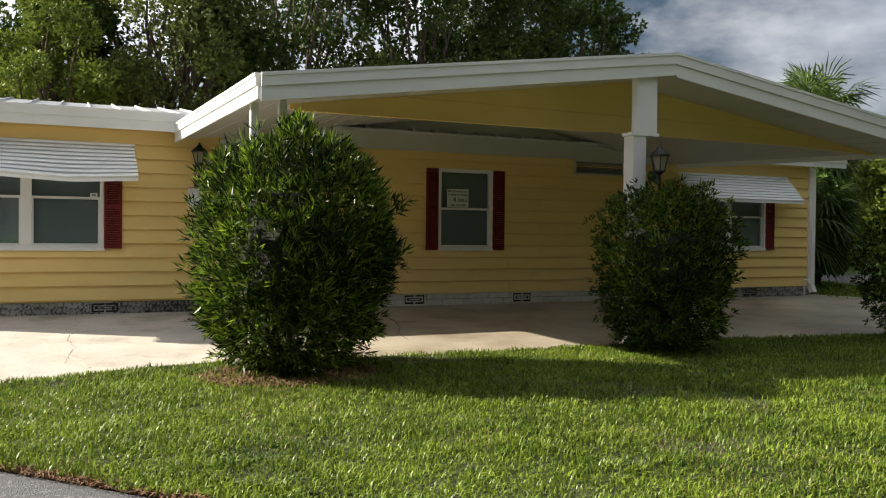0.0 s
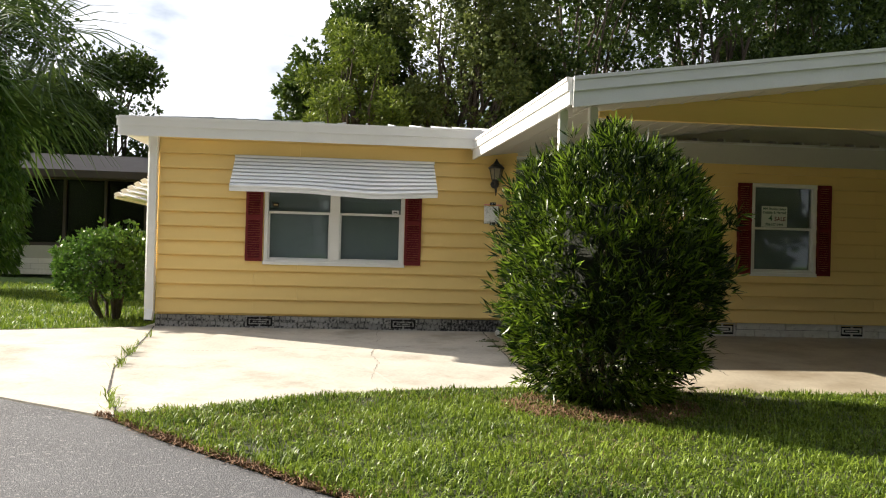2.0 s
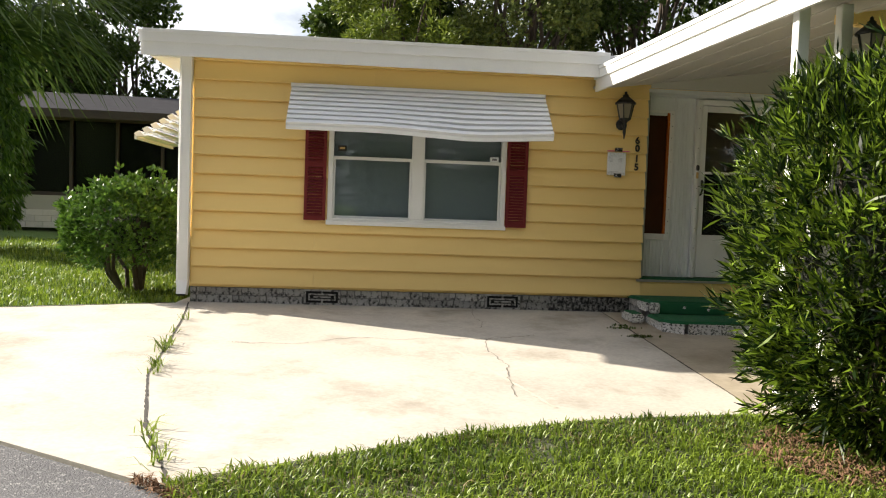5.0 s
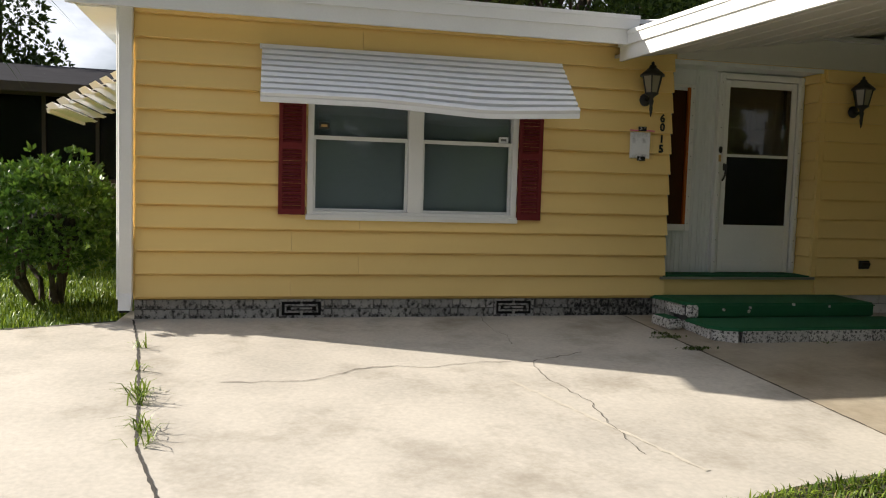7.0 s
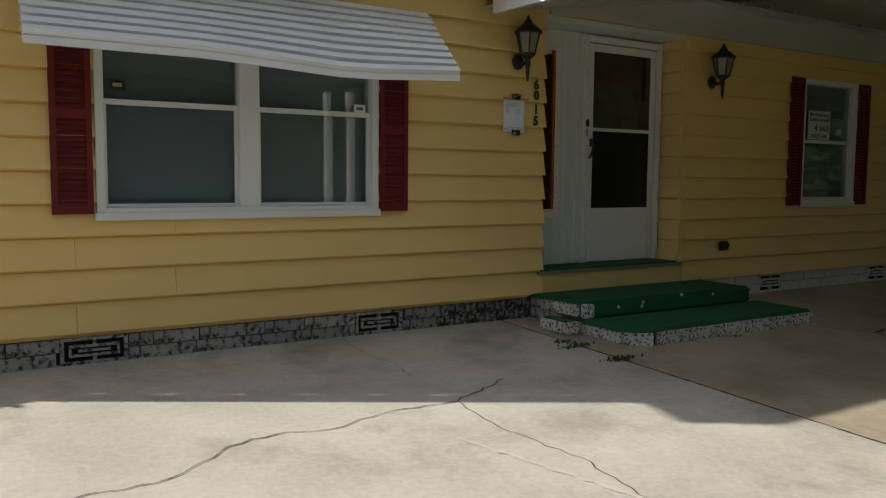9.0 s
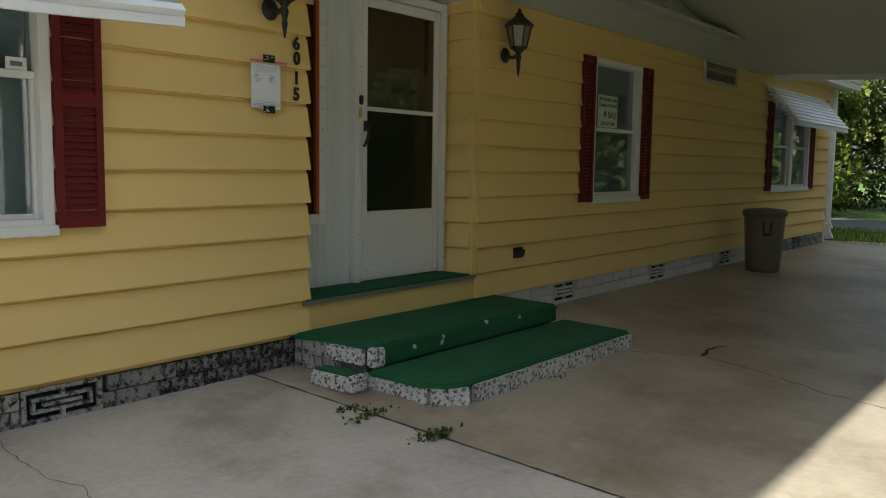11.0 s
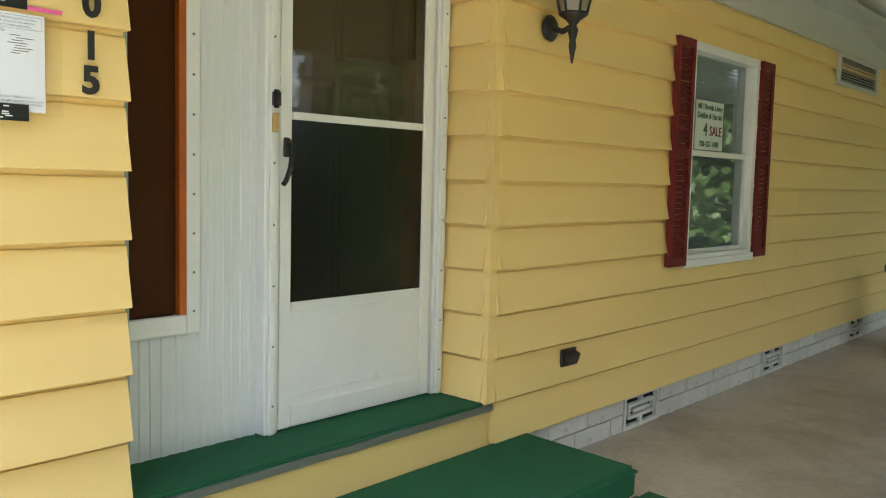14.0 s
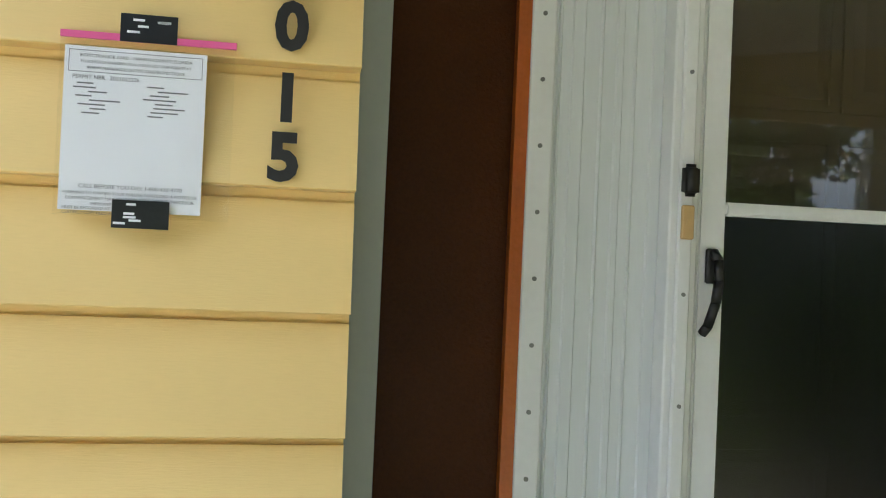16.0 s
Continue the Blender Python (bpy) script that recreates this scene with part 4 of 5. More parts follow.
bmesh.ops.recalc_face_normals(bm, faces=bm.faces[:])
cp_roof = tagged(part("carport_roof", bm, M_METALROOF), "low gabled metal carport roof", "roof", kind="structure")
c0, c1 = Vector((0, 0, -0.20)), Vector((0, 0, -0.17))
bm = B()
hexa(bm, (EB + c0, RB + c0, RG1 + c0, EL1 + c0), (EB + c1, RB + c1, RG1 + c1, EL1 + c1))
hexa(bm, (RB + c0, SB + c0, ER1 + c0, RG1 + c0), (RB + c1, SB + c1, ER1 + c1, RG1 + c1))
for i in range(1, 14):
    f = i / 14
    for p0, p1, q0, q1 in ((EL0, RG0, EL1, RG1), (RG0, ER0, RG1, ER1)):
        a, b = p0.lerp(p1, f) + c0, q0.lerp(q1, f) + c0
        hexa(bm, (a + Vector((-0.012, 0, -0.008)), a + Vector((0.012, 0, -0.008)), b + Vector((0.012, 0, -0.008)), b + Vector((-0.012, 0, -0.008))), (a + Vector((-0.012, 0, 0.01)), a + Vector((0.012, 0, 0.01)), b + Vector((0.012, 0, 0.01)), b + Vector((-0.012, 0, 0.01))))
bmesh.ops.recalc_face_normals(bm, faces=bm.faces[:])
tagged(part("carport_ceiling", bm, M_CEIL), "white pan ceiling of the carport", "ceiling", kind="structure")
fascia_board("carport_fascia_front", EL1, RG1, 0.275, (0, -1, 0))
fascia_board("carport_fascia_front", RG1, ER1, 0.30, (0, -1, 0))
fascia_board("carport_fascia_side", EL0, EL1, 0.25, (-1, -0.09, 0))
fascia_board("carport_fascia_side", ER0, ER1, 0.28, (1, 0.5, 0))
# gable boards over the open front
bm = B()
gz = lambda x: 2.585
low = [EL1.lerp(RG1, f) for f in (0.10, 0.5, 1.0)] + [RG1.lerp(ER1, f) for f in (0.5, 0.97)]
for p, q in zip(low, low[1:]):
    za, zb = gz(p.x), gz(q.x)
    hexa(bm, ((p.x, -3.380, min(za, p.z - 0.25)), (q.x, -3.380, min(zb, q.z - 0.25)), (q.x, -3.330, min(zb, q.z - 0.25)), (p.x, -3.330, min(za, p.z - 0.25))), ((p.x, -3.380, p.z - 0.17), (q.x, -3.380, q.z - 0.17), (q.x, -3.330, q.z - 0.17), (p.x, -3.330, p.z - 0.17)))
gable = tagged(part("carport_gable", bm, M_SIDING), "yellow board gable over the carport front", "wall", kind="structure")
for p, q in ((Vector((4.0, 0, 0)), Vector((8.0, 0, 0))), (Vector((8.32, 0, 0)), Vector((13.3, 0, 0)))):
    bm = B()
    hexa(bm, ((p.x, -3.392, gz(p.x) - 0.01), (q.x, -3.392, gz(q.x) - 0.01), (q.x, -3.320, gz(q.x) - 0.01), (p.x, -3.320, gz(p.x) - 0.01)), ((p.x, -3.392, gz(p.x) + 0.012), (q.x, -3.392, gz(q.x) + 0.012), (q.x, -3.320, gz(q.x) + 0.012), (p.x, -3.320, gz(p.x) + 0.012)))
    part("edge_strip", bm, M_SIDING, gable)
bm = B()
x0, x1 = 5.2, 12.2
hexa(bm, ((x0, -3.395, gz(x0) + 0.24), (x1, -3.395, gz(x1) + 0.20), (x1, -3.380, gz(x1) + 0.20), (x0, -3.380, gz(x0) + 0.24)), ((x0, -3.382, gz(x0) + 0.25), (x1, -3.382, gz(x1) + 0.21), (x1, -3.380, gz(x1) + 0.21), (x0, -3.380, gz(x0) + 0.25)))
part("lap_board", bm, M_SIDING, gable)
# white gable at the house wall and its trim
bm = B()
hexa(bm, ((3.6, -0.06, 2.56), (11.98, -0.06, 2.56), (11.98, -0.03, 2.56), (3.6, -0.03, 2.56)), ((3.6, -0.06, 2.64), (11.98, -0.06, 2.64), (11.98, -0.03, 2.64), (3.6, -0.03, 2.64)))
hexa(bm, ((3.3, -0.045, 2.60), (11.98, -0.045, 2.60), (11.98, -0.028, 2.60), (3.3, -0.028, 2.60)), ((8.1, -0.045, 3.32), (8.2, -0.045, 3.32), (8.2, -0.028, 3.32), (8.1, -0.028, 3.32)))
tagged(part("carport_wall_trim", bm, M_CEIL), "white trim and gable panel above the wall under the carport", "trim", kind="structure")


def post(x, y, z1, w, label, cap=True):
    z0 = ground_z(x, y)
    p = thing("carport_post", label, "post", "carport posts", at=(x, y, z0))
    bm = B()
    box(bm, -w / 2, w / 2, -w / 2, w / 2, 0, z1 - z0)
    part("shaft", bevel(bm, 0.006, 1), M_WHITE, p)
    bm = B()
    box(bm, -w / 2 - 0.02, w / 2 + 0.02, -w / 2 - 0.02, w / 2 + 0.02, 0, 0.05)
    part("base", bm, M_WHITE, p)
    return p


post(3.365, -3.78, 2.57, 0.085, "slim white carport post at the eave")
post(3.67, -3.78, 2.61, 0.085, "slim white carport post with a bracket")
ridge_post = post(8.05, -4.16, 2.44, 0.20, "white carport post under the ridge with a boxed head")
bm = B()
box(bm, -0.04, 0.26, -0.10, 0.03, 2.66, 3.42)
part("boxed_head", bevel(bm, 0.006, 1), M_WHITE, ridge_post)
bm = B()
box(bm, -0.14, 0.28, -0.12, 0.08, 2.62, 2.66)
part("cap_plate", bm, M_WHITE, ridge_post)
post(13.05, -4.1, 2.55, 0.10, "white carport post at the far eave")


def wall_lantern(x, z, y=-0.03, label="black cast coach lantern with frosted panes on the wall"):
    la = thing("wall_lantern", label, "lantern", "wall lanterns", at=(x, y, z))
    bm = B()
    lathe(bm, [(0.005, -0.01), (0.045, 0.0), (0.055, 0.01), (0.045, 0.02), (0.005, 0.03)], n=12)
    bmesh.ops.rotate(bm, verts=bm.verts[:], cent=(0, 0, 0), matrix=Matrix.Rotation(radians(90), 3, "X"))
    part("back_plate", bm, M_BLACK, la, smooth=True)
    bm = B()
    for a, b in (((0, -0.02, 0), (0, -0.07, -0.02)), ((0, -0.07, -0.02), (0, -0.12, 0.0)), ((0, -0.12, 0.0), (0, -0.12, 0.04))):
        tube(bm, a, b, 0.012, n=8)
    part("arm", bm, M_BLACK, la)
    bm = B()
    lathe(bm, [(0.004, -0.15), (0.016, -0.08), (0.012, -0.06), (0.022, -0.02), (0.014, 0.0), (0.03, 0.02), (0.06, 0.04), (0.055, 0.05)], (0, -0.12, 0), 12)
    part("finial", bm, M_BLACK, la, smooth=True)
    bm = B()
    lathe(bm, [(0.052, 0.05), (0.082, 0.185)], (0, -0.12, 0), 6)
    part("panes", bm, M_LAMPGL, la, "frosted glass panes")
    for i in range(6):
        a = 6.28318 * i / 6
        bm = B()
        tube(bm, (0.054 * math.cos(a), -0.12 + 0.054 * math.sin(a), 0.048), (0.085 * math.cos(a), -0.12 + 0.085 * math.sin(a), 0.187), 0.006, n=6)
        part("rib", bm, M_BLACK, la)
    bm = B()
    lathe(bm, [(0.10, 0.185), (0.102, 0.198), (0.06, 0.235), (0.028, 0.262), (0.03, 0.272), (0.012, 0.285), (0.014, 0.298), (0.003, 0.31)], (0, -0.12, 0), 12)
    part("cap", bm, M_BLACK, la, smooth=True)
    return la


for x in (3.27, 5.66):
    wall_lantern(x, 2.135).scale = (1.15, 1.15, 1.15)
pl = wall_lantern(8.22, 1.93, -4.27, "black coach lantern on the carport post")
pl.scale = (1.3, 1.3, 1.3)
wall_lantern(3.78, 2.20, -3.80, "small black lantern hung at the slim carport post")


def words(parent, name, text, size, m, mat, thick=0.0012, bold=0.0, align="CENTER"):
    cu = bpy.data.curves.new(name, "FONT")
    cu.body, cu.size, cu.extrude, cu.offset, cu.align_x, cu.align_y = text, size, thick, bold, align, "CENTER"
    cu.resolution_u = 3
    tmp = bpy.data.objects.new(name, cu)
    me = bpy.data.meshes.new_from_object(tmp)
    bpy.data.objects.remove(tmp)
    me.materials.append(mat)
    ob = new(name, me)
    ob.parent = parent
    ob.matrix_basis = m
    return ob


UPRIGHT = Matrix.Rotation(radians(90), 4, "X")


def on_wall(x, y, z, tilt=0):
    return Matrix.Translation((x, y, z)) @ Matrix.Rotation(radians(-tilt), 4, "Y") @ UPRIGHT


for ch, x, z in (("6", 3.467, 1.962), ("0", 3.470, 1.874), ("1", 3.467, 1.758), ("5", 3.466, 1.662)):
    o = words(None, "house_number", ch, 0.105, on_wall(x, -0.0425, z), M_BLACK, 0.002, 0.004)
    tagged(o, "black adhesive house number digit " + ch + " on yellow siding", "number", "house number 6015")

# permit card in a zip bag taped to the siding
bag = thing("permit_bag", "inspection card in a clear pink-zip bag taped to siding", "permit", at=(3.127, -0.042, 1.556))
bag.scale = (1.045, 1.0, 1.045)
bm = B()
rc = random.Random(9)
nx, nz = 22, 24
film = [[bm.verts.new((-0.006 + 0.252 * i / nx, -0.0045 - (rc.uniform(0, 0.0042) if i > 17 else rc.uniform(0, 0.0008)), 0.274 * j / nz)) for i in range(nx + 1)] for j in range(nz + 1)]
for j in range(nz):
    for i in range(nx):
        bm.faces.new((film[j][i], film[j][i + 1], film[j + 1][i + 1], film[j + 1][i]))
part("bag", bm, M_BAG, bag, "clear crinkled plastic zip bag", True).visible_shadow = False
bm = B()
box(bm, 0.0, 0.204, -0.0022, -0.0012, 0.008, 0.252)
part("card", bm, M_PAPER, bag, "white printed permit card")
bm = B()
box(bm, -0.006, 0.247, -0.008, -0.003, 0.263, 0.273)
part("zip", bm, M_PINK, bag, "pink zip strip")
for z, text, s in ((0.238, "INSPECTION JOB CARD - MARION COUNTY, FLORIDA", 0.0066), (0.229, "TO SCHEDULE AN INSPECTION, PLEASE VISIT OUR WEBSITE AT", 0.0056), (0.220, "WWW.MARIONCOUNTYFL.ORG/INSPECTIONS", 0.0066), (0.044, "CALL BEFORE YOU DIG: 1-800-432-4770", 0.0085), (0.034, "WARNING TO OWNER: YOUR FAILURE TO RECORD A NOTICE OF", 0.0064), (0.026, "COMMENCEMENT MAY RESULT IN YOUR PAYING TWICE FOR", 0.0066), (0.018, "IMPROVEMENTS TO YOUR PROPERTY", 0.0066)):
    words(bag, "print", text, s, on_wall(0.102, -0.0026, z), M_INK, 0.0001)
for z, text in ((0.0105, "MUST BE RECORDED AT THE MAR"), (0.0035, "CERTIFIED COPY FILED AT THE")):
    words(bag, "print", text, 0.0062, on_wall(0.006, -0.0026, z + 0.001), M_INK, 0.0001, align="LEFT")
bm = B()
for a, b, c, d in ((0.006, 0.198, 0.2455, 0.2463), (0.006, 0.198, 0.2135, 0.2143), (0.006, 0.0068, 0.2143, 0.2455), (0.1972, 0.198, 0.2143, 0.2455)):
    box(bm, a, b, -0.0026, -0.0023, c, d)
part("ruled_border", bm, M_INK, bag)
words(bag, "print", "PERMIT NBR.  2021012226", 0.0085, on_wall(0.012, -0.0026, 0.206), M_INK, 0.0001, align="LEFT")
rb = random.Random(4)
for i in range(16):
    z, x = 0.196 - 0.0045 * (i // 2) * 1.4, 0.012 + 0.095 * (i % 2) + rb.uniform(0, 0.03)
    bm = B()
    box(bm, x, x + rb.uniform(0.02, 0.05), -0.0026, -0.0023, z, z + 0.002)
    part("print_bar", bm, M_INK, bag)
M_TAPE = material("black_tape", (0.012, 0.012, 0.013), 0.3, 0.15, 20, 90, 0.2)
for x, z in ((0.078, 0.262), (0.078, -0.016)):
    bm = B()
    box(bm, x, x + 0.082, -0.0095, -0.0085, z, z + 0.042)
    tp = part("tape", bm, M_TAPE, bag, "black printed tape strip")
    for i in range(5):
        bm = B()
        a = rb.uniform(0.0, 0.06)
        c = rb.uniform(0.004, 0.034)
        box(bm, x + a, x + a + rb.uniform(0.012, 0.02), -0.0100, -0.0096, z + c, z + c + 0.0035)
        part("print_bar", bm, M_PAPER, tp)

# doorbell plates
db = thing("doorbell", "black smart doorbell on the door frame", "doorbell", at=(4.295, 0.236, 1.70))
bm = B()
box(bm, -0.019, 0.019, -0.022, 0.002, -0.034, 0.034)
part("body", bevel(bm, 0.009, 3), M_BLACK, db, smooth=True)
ob_ = thing("old_bell_plate", "tan plastic bell plate below the doorbell", "doorbell", at=(4.295, 0.236, 1.612))
bm = B()
box(bm, -0.014, 0.014, -0.008, 0.002, -0.036, 0.036)
part("body", bevel(bm, 0.003, 1), M_TAN, ob_)
bm = B()
box(bm, -0.004, 0.010, -0.011, -0.007, -0.006, 0.006)
part("button", bm, M_TAN, ob_)

# outlet box, air-conditioner sleeve
ot = thing("outlet_cover", "black weatherproof outlet cover on yellow siding", "outlet", at=(5.935, -0.022, 0.524))
bm = B()
box(bm, -0.065, 0.065, -0.012, 0.004, -0.045, 0.045)
part("plate", bevel(bm, 0.004, 1), M_BLACK, ot)
bm = B()
hexa(bm, ((-0.05, -0.03, -0.038), (0.05, -0.03, -0.038), (0.05, -0.012, -0.038), (-0.05, -0.012, -0.038)), ((-0.05, -0.05, 0.02), (0.05, -0.05, 0.02), (0.05, -0.012, 0.036), (-0.05, -0.012, 0.036)))
part("flap", bevel(bm, 0.004, 1), M_BLACK, ot)
ac = thing("wall_vent", "wide metal louvred wall vent in a pale frame", "vent", at=(9.80, -0.024, 2.29))
bm = B()
for a, b, c, d in ((0, 0.04, 0, 0.27), (1.06, 1.10, 0, 0.27), (0.04, 1.06, 0, 0.035), (0.04, 1.06, 0.235, 0.27)):
    box(bm, a, b, -0.03, 0.004, c, d)
part("frame", bevel(bm, 0.004, 1), M_CEIL, ac)
# dark sheet for the shade behind the louvres
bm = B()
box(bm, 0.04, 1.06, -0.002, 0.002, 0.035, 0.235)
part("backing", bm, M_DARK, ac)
M_VENTG = material("grey_vent_louvre", (0.30, 0.30, 0.28), 0.5, 0.1, 4, 40, 0)
for i in range(8):
    bm = B()
    z = 0.04 + 0.024 * i
    hexa(bm, ((0.042, -0.022, z), (1.058, -0.022, z), (1.058, -0.018, z), (0.042, -0.018, z)), ((0.042, -0.006, z + 0.02), (1.058, -0.006, z + 0.02), (1.058, -0.003, z + 0.022), (0.042, -0.003, z + 0.022)))
    part("louvre", bm, M_VENTG, ac)

# sale sign behind the glass
sg = thing("sale_sign", "white sale sign with green print behind the window glass", "sign", at=(7.53, 0.012, 1.80))
M_SIGN = material("sign_card", (0.66, 0.70, 0.66), 0.5, 0.04, 4, 60, 0)
bm = B()
box(bm, -0.20, 0.20, 0.004, 0.007, -0.155, 0.155)
part("card", bm, M_SIGN, sg)
for text, s, x, z, mat in (("MH Florida Living", 0.05, 0, 0.115, M_INKG), ("Debbie & Harold", 0.052, 0, 0.06, M_INKG), ("4", 0.12, -0.06, -0.03, M_INKG), ("SALE", 0.085, 0.09, -0.035, M_RED), ("708-557-1498", 0.05, 0, -0.12, M_INKG)):
    words(sg, "print", text, s, on_wall(x, 0.002, z), mat, 0.0006, 0.001)
# small stickers inside the double window
for x, z, mat in ((0.10, 1.715, M_BLACK), (1.80, 1.655, M_PAPER)):
    st = thing("window_sticker", "small security sticker inside the window pane", "sticker", "window stickers", at=(x, 0.016, z))
    bm = B()
    box(bm, 0, 0.095, 0.0, 0.004, 0, 0.06)
    part("card", bm, mat, st)
    bm = B()
    box(bm, 0.02, 0.075, -0.002, -0.0004, 0.02, 0.042)
    part("print_bar", bm, M_TAN if mat == M_BLACK else M_INK, st)

# trash bin
tb = thing("trash_bin", "taupe plastic trash bin standing by the wall", "bin", at=(10.78, -0.52, ground_z(0, -0.52)))
bm = B()
lathe(bm, [(0.245, 0.0), (0.25, 0.02), (0.30, 0.66), (0.305, 0.70), (0.285, 0.70), (0.24, 0.05), (0.02, 0.045)], n=28)
bmesh.ops.scale(bm, vec=(0.82, 0.82, 1), verts=bm.verts[:])
part("body", bm, M_TRASH, tb, smooth=True)
bm = B()
lathe(bm, [(0.29, 0.70), (0.325, 0.70), (0.33, 0.74), (0.325, 0.765), (0.30, 0.78), (0.05, 0.80)], n=28)
bmesh.ops.scale(bm, vec=(0.82, 0.82, 1), verts=bm.verts[:])
part("lid", bm, M_TRASH, tb, smooth=True)
bm = B()
for a, b in (((-0.29, -0.06, 0.63), (-0.345, -0.06, 0.63)), ((-0.345, -0.06, 0.63), (-0.335, -0.05, 0.48)), ((-0.345, 0.06, 0.63), (-0.335, 0.05, 0.48)), ((-0.29, 0.06, 0.63), (-0.345, 0.06, 0.63)), ((-0.335, -0.05, 0.48), (-0.335, 0.05, 0.48))):
    tube(bm, a, b, 0.014, n=8)
bmesh.ops.scale(bm, vec=(0.82, 0.82, 1), verts=bm.verts[:])
bmesh.ops.rotate(bm, verts=bm.verts[:], cent=(0, 0, 0), matrix=Matrix.Rotation(radians(25), 3, "Z"))
part("handle", bm, M_BLACK, tb)

# spigot by the far corner
sp = thing("water_spigot", "small white water pipe and tap at the house corner", "tap", at=(15.42, -0.06, 0.0))
bm = B()
tube(bm, (0, 0, 0.0), (0, 0, 0.35), 0.018)
tube(bm, (0, 0, 0.33), (0, -0.1, 0.33), 0.022)
tube(bm, (0, -0.1, 0.34), (0, -0.13, 0.26), 0.018)
part("pipe", bm, M_WHITE, sp)


# ---------------------------------------------------------------- joints and cracks in the slab
def ground_line(name, pts, w, mat, label, lift=0.004, wobble=0.0, step=0.05, seed=1, parent=None):
    """A thin strip lying on the slab along a line, its width varying."""
    rnd = random.Random(seed)
    bm = B()
    prev = None
    for (xa_, ya_), (xb_, yb_) in zip(pts, pts[1:]):
        n = max(1, int(math.hypot(xb_ - xa_, yb_ - ya_) / step))
        dx, dy = xb_ - xa_, yb_ - ya_
        ln = math.hypot(dx, dy)
        nx, ny = -dy / ln, dx / ln
        for i in range(n + 1):
            if prev and i == 0:
                continue
            f = i / n
            o = rnd.uniform(-wobble, wobble)
            x, y, h = xa_ + dx * f + nx * o, ya_ + dy * f + ny * o, w * rnd.uniform(0.4, 1.2) / 2
            cur = [bm.verts.new((x + nx * s * h, y + ny * s * h, ground_z(x, y) + lift)) for s in (-1, 1)]
            if prev:
                bm.faces.new((prev[0], prev[1], cur[1], cur[0]))
            prev = cur
    ob = part(name, bm, mat)
    return tagged(ob, label, "crack", kind="structure")


ground_line("joint_left", [(-1.47, -0.05), (-1.33, -0.95), (-1.17, -2.3), (-1.08, -3.2), (-0.78, -4.4), (-0.42, -5.34)], 0.022, M_CRACK, "weedy open joint across the driveway slab", wobble=0.003)
ground_line("joint_right", [(3.143, -0.02), (3.143, -1.5), (3.143, -2.72), (3.143, -4.10)], 0.016, M_CRACK, "dark joint line across the slab", wobble=0.003, seed=2)
ground_line("joint_back", [(-8.0, 0.30), (-5.0, -0.87), (-3.4, -0.70), (-1.6, -0.10)], 0.05, M_CRACK, "soil edge behind the slab", seed=3)
M_CRACKL = material("hairline_crack", (0.07, 0.06, 0.05), 0.95, 0.3, 10, 60, 0)
ground_line("crack_long", [(-0.7, -2.06), (-0.30, -2.08), (-0.03, -2.03), (0.17, -1.85), (0.36, -1.76), (0.54, -1.76), (0.76, -1.80), (1.02, -1.73), (1.31, -1.69), (1.59, -1.70), (1.93, -1.54), (2.09, -1.45)], 0.009, M_CRACKL, "wandering crack in the concrete", wobble=0.018, step=0.06, seed=5)
ground_line("crack_branch", [(1.58, -1.72), (1.53, -2.16), (1.58, -2.5), (1.62, -2.7), (1.57, -3.0), (1.53, -3.65)], 0.006, M_CRACKL, "branching crack in the concrete", wobble=0.015, step=0.06, seed=6)
ground_line("crack_wall", [(1.66, -0.05), (1.60, -0.60), (1.67, -0.82), (1.60, -1.17)], 0.005, M_CRACKL, "short crack near the wall", wobble=0.015, step=0.05, seed=7)
ground_line("crack_carport", [(5.50, -1.30), (5.64, -1.50), (5.78, -1.70), (5.74, -1.95), (5.63, -2.26), (5.47, -2.65), (5.42, -3.2)], 0.011, M_CRACKL, "crack in the carport slab", wobble=0.02, step=0.06, seed=8)
ground_line("crack_curve", [(5.78, -1.72), (5.92, -1.69), (6.07, -1.68), (6.22, -1.73)], 0.035, M_CRACK, "patched dark crack in the carport slab", wobble=0.012, step=0.05, seed=9)
ground_line("scrape_mark", [(1.25, -2.2), (1.55, -3.2), (1.75, -3.9)], 0.035, material("pale_scrape", (0.50, 0.46, 0.38), 0.8, 0.2, 5, 60, 0), "pale scrape line on the slab", lift=0.0035, wobble=0.01, seed=10)


